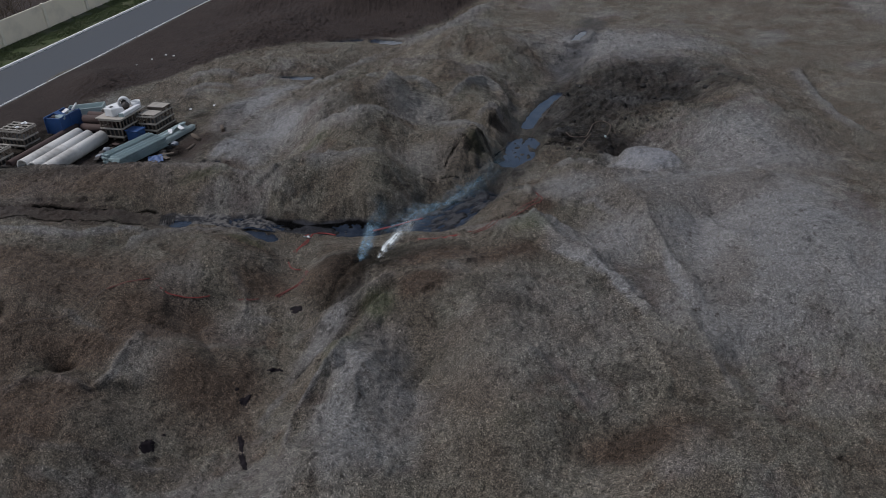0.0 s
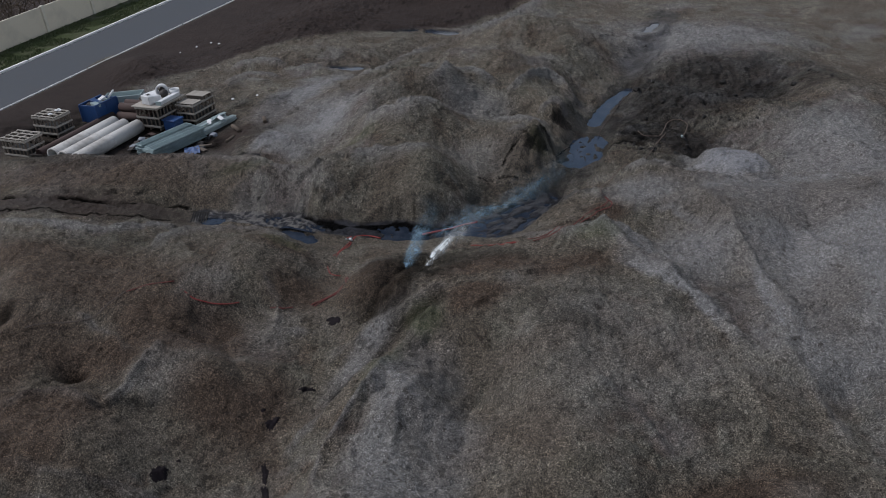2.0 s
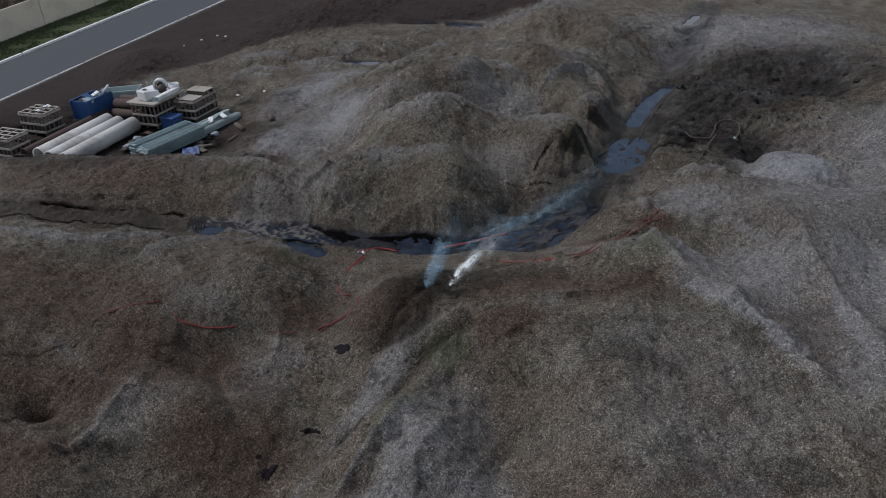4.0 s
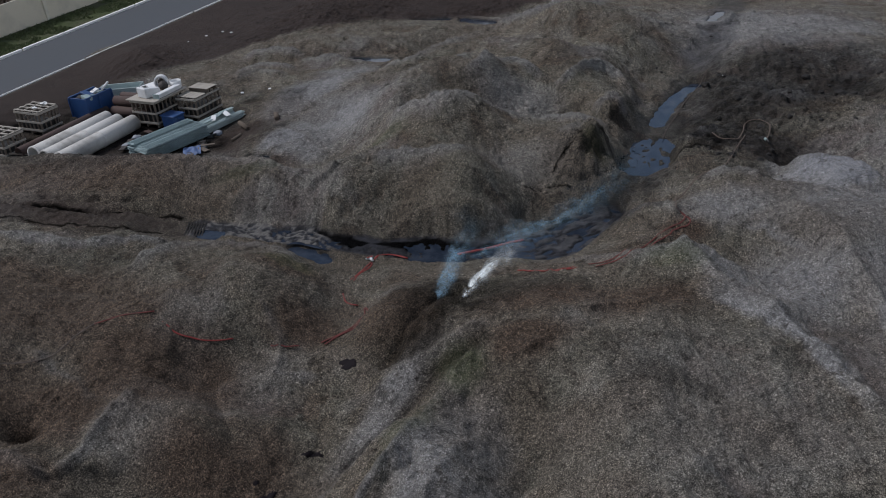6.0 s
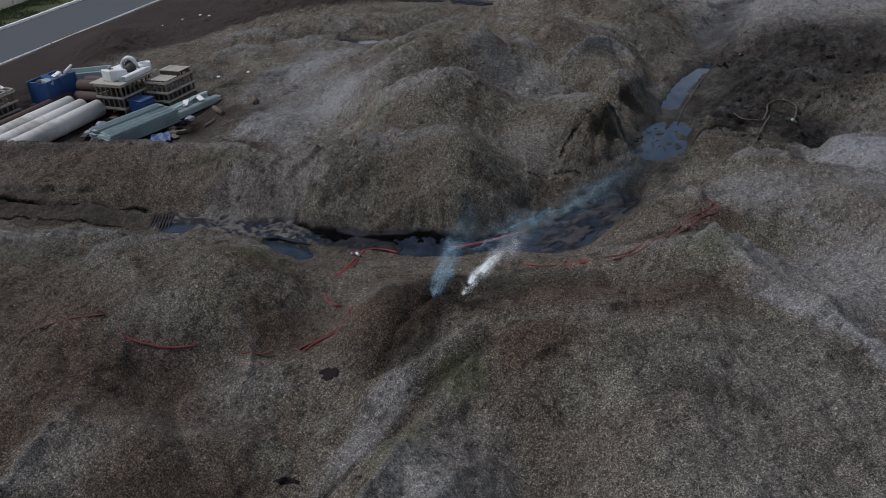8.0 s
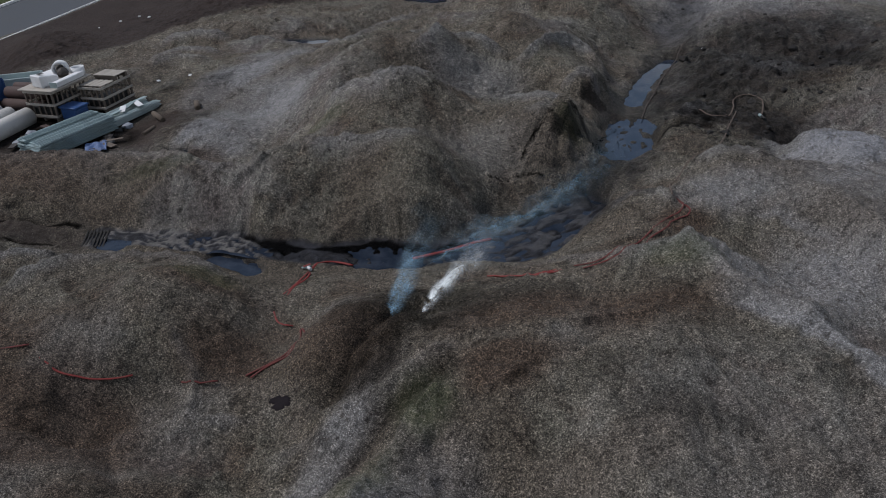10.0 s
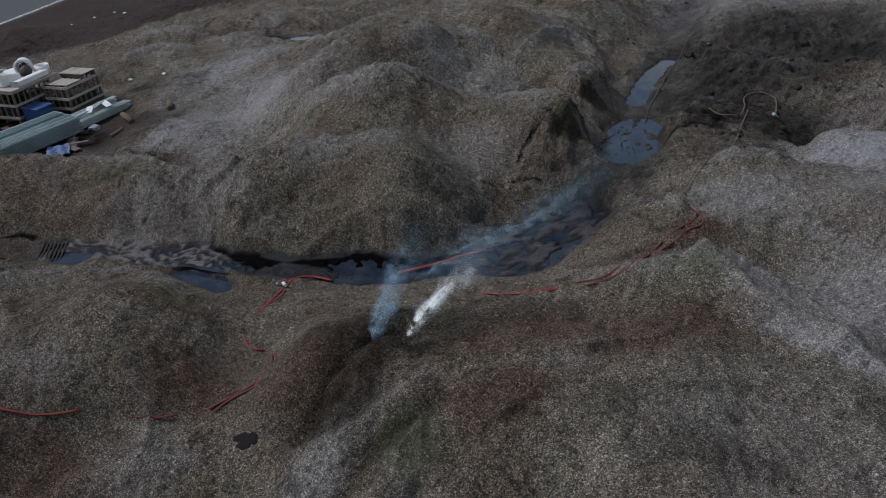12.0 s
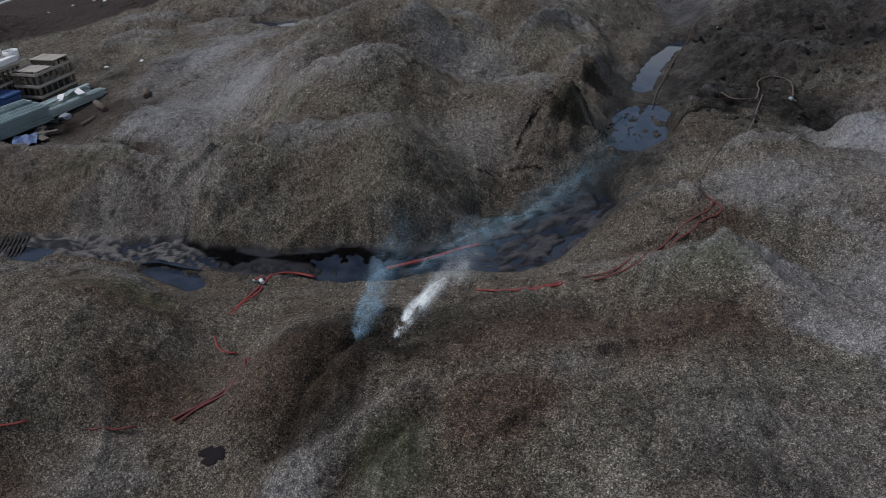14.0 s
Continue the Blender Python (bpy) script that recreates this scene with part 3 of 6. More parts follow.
# knobs and heaps right of the ditch
ridge(0.20, 0.30, (1.1, 33.2), (1.8, 33.3), (2.3, 32.6), (2.6, 31.8))
ridge(-0.30, 0.30, (5.3, 35.6), (6.1, 35.9), (6.9, 36.6))
ridge(0.40, 0.35, (3.7, 38.2), (4.4, 39.0), (5.2, 39.9))
ridge(0.25, 0.40, (-13.4, 38.4), (-12.2, 37.2), (-11.0, 35.6), (-9.2, 35.0))
scarp(0.32, 0.9, (-10.2, 34.0), (-9.7, 33.85), (-9.1, 33.55), (-8.4, 33.0), (-7.6, 32.65), (-6.6, 32.75))
scarp(0.34, 0.9, (-6.6, 32.8), (-5.7, 32.8), (-5.3, 32.9), (-4.9, 32.88), (-4.3, 32.75), (-3.6, 32.6), (-3.0, 32.75), (-2.2, 32.95), (-1.4, 33.5))

braid(-0.66, 0.60, (2.1, 37.2), (2.4, 38.0), (2.6, 39.2), (2.8, 39.8), mud=-0.045, grain=(3.6, 5.2))
basin(-0.58, 0.26, (-13.1, 33.3), (-12.5, 33.1))
basin(-0.80, 0.26, (-9.6, 32.4), (-9.0, 32.1), (-8.4, 31.6))
heap(5.8, 49.3, -0.75, 1.0, 2.4, -25)
heap(3.4, 47.6, -0.6, 1.2, 1.6, -20)
heap(-13.9, 22.95, -0.45, 0.35, 0.28)
heap(-16.7, 24.6, -0.40, 0.35, 0.5)
basin(-0.65, 0.34, (3.15, 41.9), (3.7, 43.6), (4.5, 45.2), (5.3, 46.5))
basin(0.06, 0.2, (-12.8, 38.3), (-12.2, 38.25))
basin(0.60, 0.28, (-10.6, 49.2), (-9.0, 48.8))
basin(0.36, 0.32, (-8.3, 56.9), (-6.9, 57.0))
basin(0.30, 0.38, (-5.7, 56.8), (-4.3, 56.0))
basin(0.45, 0.25, (7.2, 53.4), (7.9, 54.8))


# the ditch: its far bank, its near bank, the level of its bed and how far the mud lies above the water
FAR_BANK = ((-14.0, 34.1), (-12.85, 34.04), (-11.05, 33.83), (-9.65, 33.56), (-8.95, 33.35), (-8.43, 32.95), (-7.1, 32.85), (-6.67, 32.85), (-6.18, 33.15), (-5.48, 33.3), (-5.04, 33.25), (-4.64, 32.95), (-4.06, 32.78), (-2.8, 33.0), (-1.73, 33.1), (-0.99, 33.8), (-0.4, 34.6), (0.2, 35.0), (0.8, 35.2), (1.2, 34.7))
NEAR_BANK = ((-14.0, 33.2), (-12.39, 33.18), (-11.28, 32.91), (-10.42, 32.55), (-9.6, 32.75), (-8.6, 32.3), (-7.84, 32.05), (-7.03, 31.95), (-5.95, 31.81), (-5.64, 31.55), (-4.89, 31.4), (-4.08, 31.25), (-3.23, 31.4), (-2.12, 31.45), (-1.3, 31.55), (-0.4, 31.9), (0.2, 32.6), (0.7, 33.3), (1.2, 34.2))
BED = ((-14.0, -0.66, 0.05), (-12.4, -0.68, 0.05), (-8.3, -0.70, 0.035), (-7.6, -0.78, 0.06), (-6.3, -0.95, 0.06), (-5.7, -1.02, -0.05), (-2.9, -1.0, -0.03), (-1.5, -0.935, 0.03), (0.0, -0.92, 0.035), (1.2, -0.90, 0.04))


def ditch(x, y):
    """How far inside the ditch the places lie (negative outside), the level of the water and the lie of the mud."""
    far = np.interp(x, *zip(*FAR_BANK)) + 0.28 * fbm(x * 2.2, y * 2.2, 91, 4)
    close = np.interp(x, *zip(*NEAR_BANK)) + 0.28 * fbm(x * 2.2, y * 2.2, 93, 4)
    inside = np.minimum(np.minimum(y - close, far - y), np.minimum(x + 13.6, 1.3 - x))
    level, mud = (np.interp(x, [b[0] for b in BED], [b[k] for b in BED]) for k in (1, 2))
    across = (y - close) / np.maximum(0.2, far - close)
    wide = np.interp(x, [-9.0, -2.5, -0.5], [9.0, 8.0, 11.0])
    length = np.interp(x, [-9.0, -2.5], [5.0, 3.2])
    across = across + 0.35 * fbm(x * 1.2, y * 1.2, 95, 3)
    bank = mud + 0.40 * fbm(x * length + 1.5 * across, across * wide, 54, 4) + 0.10 * step(0.45, 0.1, far - y) * step(-9.5, -8.0, x) * step(-1.6, -3.0, x)
    return inside, level, np.minimum(bank, 0.045 + 0.15 * bank)


def crust(x, y):
    """Where the dry crust of the heaps is whole (1) and where it has slid off (0)."""
    warp = 0.8 * fbm(x * 0.5, y * 0.5, 40, 2)
    f = fbm(x * 0.8 + 2 * warp, y * 0.8 - warp, 44, 5)
    g = fbm(x * 1.9 - warp, y * 1.9, 47, 4)
    return 0.6 * step(-0.045, -0.015, f) + 0.4 * step(-0.09, -0.05, g)


def height(x, y, fine=True):
    x, y = np.asarray(x, float), np.asarray(y, float)
    base = plain_level(x, y)
    z = base.copy()
    for a, b, high, wide, deep, turn in HEAPS:
        c, s = math.cos(turn), math.sin(turn)
        u, v = (x - a) * c + (y - b) * s, -(x - a) * s + (y - b) * c
        z = z + high * np.exp(-0.5 * ((u / wide) ** 2 + (v / deep) ** 2))
    sx, sy = x + 0.5 * fbm(x * 0.8, y * 0.8, 5, 2), y + 0.5 * fbm(x * 0.8, y * 0.8, 9, 2)
    for high, wide, points in RIDGES:
        k = near(points, x, y, wide * 4 + 0.8)
        d, t = apart_from(points, sx[k], sy[k])
        z[k] += high * np.exp(-0.85 * (d / wide) ** 1.1) * step(0, 0.15, t) * step(1.0, 0.85, t)
    for high, front, back, points in CRESTS:
        k = near(points, x, y, 3.2 * front + 1.0)
        d, t = beside(points, x[k] + 0.3 * (sx[k] - x[k]), y[k] + 0.3 * (sy[k] - y[k]))
        swell = np.where(d > 0, np.exp(-(np.maximum(d, 0) / front) ** 1.4), step(-back, 0.0, d) - step(0.0, -back, d) * np.exp(-((np.minimum(d + back, 0)) / (1.6 * back)) ** 2))
        z[k] += 0.7 * high * swell * step(0, 0.22, t) * step(1.0, 0.78, t)
    jx, jy = x + 0.45 * fbm(x * 2.6, y * 2.6, 15, 4), y + 0.45 * fbm(x * 2.6, y * 2.6, 19, 4)
    for high, reach, points in SCARPS:
        k = near(points, x, y, reach + 0.6)
        d, t = beside(points, jx[k], jy[k])
        z[k] += high * step(-0.05, 0.07, d) * step(reach, 0.0, d) * step(0, 0.15, t) * step(1.0, 0.85, t)
    rough = step(0.02, 0.35, np.abs(z - base)) * 0.75 + 0.25
    rough = rough * step(80, 60, np.abs(y - 30)) * step(-26.5, -22, x + 0.36 * (45 - y))
    for a, b, wide, deep in ((11.0, 28.0, 5.5, 8.0), (-10.0, 41.5, 2.6, 3.0), (-13.5, 47.5, 5.0, 3.0)):
        rough = rough * (1 - 0.55 * np.exp(-((x - a) / wide) ** 2 - ((y - b) / deep) ** 2))
    burnt = np.exp(-((x - 8.0) / 4.0) ** 4 - ((y - 42.5) / 4.5) ** 4)
    rough = rough + 1.0 * burnt
    warp = 0.8 * fbm(x * 0.5, y * 0.5, 40, 2)
    fold = np.abs(fbm(x * 0.42 + warp, y * 0.42 - warp, 21, 3))
    rill = np.abs(fbm(x * 1.3 + warp, y * 0.9, 27, 4))
    whole = crust(x, y)
    z = z + rough * (0.06 - 0.30 * np.minimum(fold, 0.3) + 0.03 - 0.18 * rill + 0.09 * fbm(x * 2.1, y * 2.1, 33, 4) + 0.08 * whole)
    wrinkle = np.abs(fbm(x * 2.6 + 3 * warp, y * 2.6 + warp, 57, 3))
    z = z + rough * (0.04 - 0.36 * np.minimum(wrinkle, 0.22) + 0.03 * fbm(x * 6.5, y * 6.5, 59, 2))
    broken = np.exp(-((x - 0.45) / 0.75) ** 4 - ((y - 37.1) / 0.95) ** 4)
    z = z + 0.75 * broken * fbm(x * 2.6, y * 2.6, 99, 4)
    level_yard = np.exp(-((x + 19.3) / 5.4) ** 8 - ((y - 42.2) / 3.9) ** 8)
    z = z + level_yard * (base + 0.03 * fbm(x * 1.5, y * 1.5, 63, 4) - z)
    for level, wide, points, mud, grain in BRAIDS:
        k = near(points, x, y, wide * 3.6 + 0.5)
        d, t = apart_from(points, x[k], y[k])
        zk = z[k] + step(wide * 3.4, wide * 2.2, d) * np.maximum(0, level + 0.06 - z[k])
        zk = zk + step(wide * 2.2, wide * 1.4, d) * np.minimum(0, level + 0.14 + 0.6 * np.maximum(0, d - 1.5 * wide) - zk)
        d = d + wide * 0.7 * fbm(x[k] * 1.1, y[k] * 1.1, 52, 3)
        (ax, ay), (bx, by) = points[0], points[-1]
        c, s = (bx - ax) / math.hypot(bx - ax, by - ay), (by - ay) / math.hypot(bx - ax, by - ay)
        bank = level + mud + 0.28 * fbm((x[k] * c + y[k] * s) * grain[0], (y[k] * c - x[k] * s) * grain[1], 54, 4)
        m = step(wide * 1.6, wide * 1.0, d)
        z[k] = zk * (1 - m) + bank * m
    k = (x > -15) & (x < 2.5) & (y > 30) & (y < 36.5)
    inside, level, mud = ditch(x[k], y[k])
    zk = z[k] + step(-0.7, -0.2, inside) * np.maximum(0, level + 0.07 - z[k])
    left = step(-8.2, -9.6, x[k])
    zk = zk + step(-0.5 - 1.1 * left, -0.1, inside) * np.minimum(0, level + 0.10 + (1.1 - 0.45 * left) * np.maximum(0, -inside) - zk)
    m = step(-0.06, 0.08, inside)
    z[k] = zk * (1 - m) + (level + mud) * m
    for level, wide, points in BASINS:
        k = near(points, x, y, wide * 4 + 0.9)
        d, t = apart_from(points, x[k], y[k])
        d = d + wide * 1.3 * fbm(x[k] * 1.4 / wide ** 0.5, y[k] * 1.4 / wide ** 0.5, 50, 5)
        zk = z[k] + step(wide * 3.6, wide * 2.4, d) * np.maximum(0, level + 0.05 - z[k])
        zk = zk + step(wide * 3.6, wide * 2.0, d) * np.minimum(0, level + 0.10 + 0.6 * np.maximum(0, d - 1.4 * wide) - zk)
        m = step(wide * 1.5, wide * 0.55, d)
        z[k] = zk * (1 - m) + (level - 0.07) * m
    return z


def ground_at(x, y):
    return float(height(np.array([x]), np.array([y]))[0])


CHANNEL = ((-22.5, 33.3), (-18.0, 33.0), (-14.0, 33.2), (-11.0, 32.4), (-8.0, 32.4), (-6.0, 32.3), (-4.0, 32.5), (-2.5, 33.0), (-0.8, 34.0), (0.6, 34.8), (1.8, 36.6), (2.6, 39.0), (3.2, 41.8), (4.6, 45.0), (5.8, 47.5), (7.2, 52.5), (9.0, 58.0))


def spread(fine_from, fine_to, fine, far):
    """Places that lie close together between two ends and ever wider apart beyond them."""
    inner = np.arange(fine_from, fine_to + 1e-6, fine)
    grow = fine * 1.06 ** np.arange(1, 260)
    out = np.cumsum(grow)
    out = out[out < far]
    return np.concatenate([fine_from - out[::-1], inner, fine_to + out])


def build_ground():
    xs, ys = spread(-26.0, 17.0, 0.06, 2500), spread(13.5, 58.0, 0.06, 2500)
    gx, gy = np.meshgrid(xs, ys)
    z = height(gx, gy)
    nx, ny = len(xs), len(ys)
    co = np.stack([gx, gy, z], -1).reshape(-1, 3)
    k = (np.arange(ny - 1)[:, None] * nx + np.arange(nx - 1)[None]).ravel()
    faces = np.stack([k, k + 1, k + nx + 1, k + nx], -1)
    data = bpy.data.meshes.new("ground")
    data.vertices.add(len(co))
    data.vertices.foreach_set("co", co.ravel())
    data.loops.add(faces.size)
    data.loops.foreach_set("vertex_index", faces.ravel().astype(np.int32))
    data.polygons.add(len(faces))
    data.polygons.foreach_set("loop_start", np.arange(len(faces), dtype=np.int32) * 4)
    data.polygons.foreach_set("use_smooth", np.ones(len(faces), bool))
    data.update(calc_edges=True)
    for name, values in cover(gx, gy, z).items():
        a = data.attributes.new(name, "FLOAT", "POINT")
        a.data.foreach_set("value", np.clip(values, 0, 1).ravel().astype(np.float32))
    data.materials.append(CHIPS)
    ob = new("ground", data)
    tagged(ob, "heaped grey-brown wood chips with wet black hollows", "ground", kind="structure")
    return ob


RAGS = {}


def rags(x, y, seed):
    """One field of ragged edges for each seed."""
    if (seed, x.size) not in RAGS:
        RAGS[seed, x.size] = fbm(x * 0.9, y * 0.9, seed, 5)
    return RAGS[seed, x.size]


def patch(x, y, a, b, wide, deep, turn=0.0, ragged=0.8, seed=1):
    c, s = math.cos(radians(turn)), math.sin(radians(turn))
    u, v = (x - a) * c + (y - b) * s, -(x - a) * s + (y - b) * c
    r = np.sqrt((u / wide) ** 2 + (v / deep) ** 2) + ragged * rags(x, y, seed)
    return step(1.35, 0.35, r)


def cover(x, y, z):
    """What lies on the ground where: dry grey dust, brown turned husk, wet mud, charring, bare soil, grass; also
    painted light and shade.
    """
    n1, n2 = fbm(x * 0.35, y * 0.35, 61, 4), fbm(x * 1.4, y * 1.4, 71, 4)
    smut = fbm(x * 2.3, y * 2.3, 87, 4)
    wet = 0 * x
    d, t = apart_from(CHANNEL, x, y)
    wide = 0.5 + 0.5 * step(0.3, 0.6, t)
    bed = np.interp(t, [0.25, 0.45, 0.58, 0.7, 1.0], [-0.4, -0.75, -1.1, -0.6, 0.3])
    wet = np.maximum(wet, 0.75 * step(wide * 1.3, wide * 0.6, d + 1.2 * n2) * step(0.2, 0.3, t) * step(0.45, 0.15, z - bed))
    for level, w, points, mud, grain in BRAIDS:
        k = near(points, x, y, w * 3)
        top = 0.075 if grain[0] > 2 else 0.3
        dd, _ = apart_from(points, x[k], y[k])
        wet[k] = np.maximum(wet[k], step(w * 1.7, w * 1.0, dd + 0.8 * w * n2[k]) * (0.9 + 0.5 * n2[k]) * step(level + top, level + top - 0.055, z[k]))
    char_and_shade, mud, silt = 0 * x, 0 * x, 0 * x
    k = (x > -15) & (x < 2.5) & (y > 30) & (y < 36.5)
    inside, level, lie = ditch(x[k], y[k])
    streak = fbm(x[k] * 2.0 - y[k] * 1.2, y[k] * 4.0 + x[k] * 0.8, 97, 4)
    mud[k] = step(-0.10, 0.02, inside + 0.25 * n2[k])
    silt[k] = np.clip(step(0.040, 0.052, lie + 0.05 * streak) * np.interp(x[k], [-14, -9, -7.8, -6, -3, -1.5, 1], [0.95, 0.9, 0.15, 0.1, 0.45, 0.42, 0.45]) + 0.08 + 0.5 * streak, 0, 1)
    for level, w, points in BASINS:
        k = near(points, x, y, w * 3)
        dd, _ = apart_from(points, x[k], y[k])
        wet[k] = np.maximum(wet[k], step(w * 1.8, w * 1.0, dd + 0.8 * w * n2[k]) * step(level + 0.25, level + 0.05, z[k]))
    for p in ((6.5, 43.0, 3.4, 5.0, -20), (10.0, 45.0, 5.2, 3.6, 10), (6.3, 38.6, 2.2, 1.5, 0), (6.5, 49.8, 1.1, 3.0, -20), (0.9, 33.4, 1.7, 0.8, 40), (2.2, 35.6, 0.8, 1.3, -20), (1.2, 35.2, 1.0, 1.7, -35)):
        wet = np.maximum(wet, 0.9 * patch(x, y, *p, seed=14))
    # shade under the far bank and in a hole, painted; neither is hollowed out
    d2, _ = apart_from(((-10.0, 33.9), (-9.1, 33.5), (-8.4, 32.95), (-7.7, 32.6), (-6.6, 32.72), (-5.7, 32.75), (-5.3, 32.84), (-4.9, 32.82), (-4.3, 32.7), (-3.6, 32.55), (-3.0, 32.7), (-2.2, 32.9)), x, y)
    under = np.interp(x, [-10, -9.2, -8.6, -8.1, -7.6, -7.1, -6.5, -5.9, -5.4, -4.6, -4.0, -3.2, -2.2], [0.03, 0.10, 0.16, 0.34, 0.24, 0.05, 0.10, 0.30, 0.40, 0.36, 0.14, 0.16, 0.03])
    char_and_shade = np.maximum(char_and_shade, step(0.05, -0.03, d2 - under + 0.22 * n2) * step(0.10, 0.0, y - np.interp(x, *zip(*FAR_BANK)) + 0.2 * n2))
    char_and_shade = np.maximum(char_and_shade, step(1.15, 0.9, np.hypot((x + 0.72) / 0.22, (y - 34.15) / 0.2) + 0.6 * n2))
    for f, w, line in ((0.8, 0.55, ((-4.0, 29.0), (-4.05, 28.2), (-4.1, 27.4), (-4.2, 26.6), (-4.7, 25.9))), (0.85, 0.35, ((-3.9, 28.2), (-3.6, 27.5), (-3.3, 27.2))), (0.6, 0.8, ((-3.4, 28.2), (-2.6, 28.3), (-1.6, 28.4))), (0.5, 0.9, ((-5.2, 28.6), (-4.6, 27.6), (-5.0, 26.6))), (0.5, 0.55, ((0.9, 34.9), (1.5, 36.0), (2.1, 37.0))), (0.55, 0.35, ((2.9, 36.6), (3.3, 38.0), (3.5, 39.6)))):
        dd, _ = apart_from(line, x + 0.5 * n2, y + 0.5 * n2)
        char_and_shade = np.maximum(char_and_shade, f * step(w * 1.5, w * 0.2, dd + 0.5 * smut))
    d3, _ = apart_from(((-4.4, 28.6), (-3.7, 28.4), (-2.8, 28.7)), x, y)
    char_and_shade = np.maximum(char_and_shade, 0.7 * step(1.4, 0.3, d3 + 1.2 * n2))
    d3, _ = apart_from(((-3.7, 28.6), (-4.5, 27.4), (-5.1, 26.3)), x, y)
    char_and_shade = np.maximum(char_and_shade, 0.65 * step(0.8, 0.2, d3 + 0.9 * n2))
    # gullies beside the near ridge: their shaded side is put into the colour
    for w, line in ((0.30, ((-3.0, 25.8), (-3.4, 25.5), (-4.2, 25.0), (-4.8, 24.2))), (0.16, ((-4.9, 24.0), (-5.5, 23.5), (-6.2, 23.0)))):
        dd, _ = apart_from(line, x + 0.2 * n2, y + 0.2 * n2)
        char_and_shade = np.maximum(char_and_shade, 0.55 * step(w * 1.3, w * 0.3, dd))
    # cracks: the shade inside them is painted along their lines
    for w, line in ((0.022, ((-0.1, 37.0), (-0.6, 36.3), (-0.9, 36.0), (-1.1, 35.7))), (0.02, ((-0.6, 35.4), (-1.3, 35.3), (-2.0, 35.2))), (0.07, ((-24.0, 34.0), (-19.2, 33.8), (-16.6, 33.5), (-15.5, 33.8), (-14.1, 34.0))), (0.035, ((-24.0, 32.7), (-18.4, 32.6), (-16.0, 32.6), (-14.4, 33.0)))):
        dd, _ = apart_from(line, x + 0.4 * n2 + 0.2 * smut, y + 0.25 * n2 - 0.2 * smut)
        char_and_shade = np.maximum(char_and_shade, step(w * 1.6, w * 0.5, dd))
    # broken faces: damp inside, with their shade put into this mask too
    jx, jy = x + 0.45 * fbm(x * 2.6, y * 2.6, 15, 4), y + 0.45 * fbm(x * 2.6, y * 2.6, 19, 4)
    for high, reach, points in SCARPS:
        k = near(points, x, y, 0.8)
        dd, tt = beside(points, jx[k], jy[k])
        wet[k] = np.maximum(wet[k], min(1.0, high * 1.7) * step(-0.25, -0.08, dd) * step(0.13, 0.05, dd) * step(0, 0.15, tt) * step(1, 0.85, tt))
    # the first two patches put shade between the yard's goods into the colour
    for f, p in ((0.95, (-19.6, 41.4, 7.0, 3.8, 12)), (0.95, (-16.8, 40.4, 3.0, 2.6, 0)), (0.55, (-18.6, 36.9, 2.0, 0.7, 0)), (0.45, (-15.0, 38.3, 2.0, 0.5, 0)), (0.56, (5.8, 40.2, 3.0, 4.2, -15)), (0.52, (9.4, 43.6, 5.6, 4.6, 0)), (0.7, (7.0, 37.6, 1.6, 0.9, 0)), (0.78, (-3.8, 28.2, 1.6, 1.1, 0)), (0.5, (-2.2, 28.6, 1.2, 0.7, 10)), (0.7, (-5.0, 26.5, 0.8, 1.2, -30)), (0.8, (4.7, 38.6, 1.3, 2.0, -10))):
        char_and_shade = np.maximum(char_and_shade, f * patch(x, y, *p, ragged=1.3, seed=20) * np.clip(0.86 + 1.5 * smut, 0.35, 1.25))
    # creases and slips on the flanks: dark lines painted in as their shade
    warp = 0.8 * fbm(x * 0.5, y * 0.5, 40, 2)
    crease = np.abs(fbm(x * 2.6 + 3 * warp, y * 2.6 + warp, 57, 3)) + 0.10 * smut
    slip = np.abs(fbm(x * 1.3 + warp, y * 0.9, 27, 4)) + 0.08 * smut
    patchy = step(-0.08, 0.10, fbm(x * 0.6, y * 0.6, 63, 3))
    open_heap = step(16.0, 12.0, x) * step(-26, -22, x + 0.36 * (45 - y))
    char_and_shade = np.maximum(char_and_shade, open_heap * patchy * np.maximum(0.36 * step(0.022, 0.0, crease), 0.5 * step(0.020, 0.0, slip)))
    # ragged dark patches on open ground, the broken edge and in hollows
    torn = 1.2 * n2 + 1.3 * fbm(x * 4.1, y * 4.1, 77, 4)
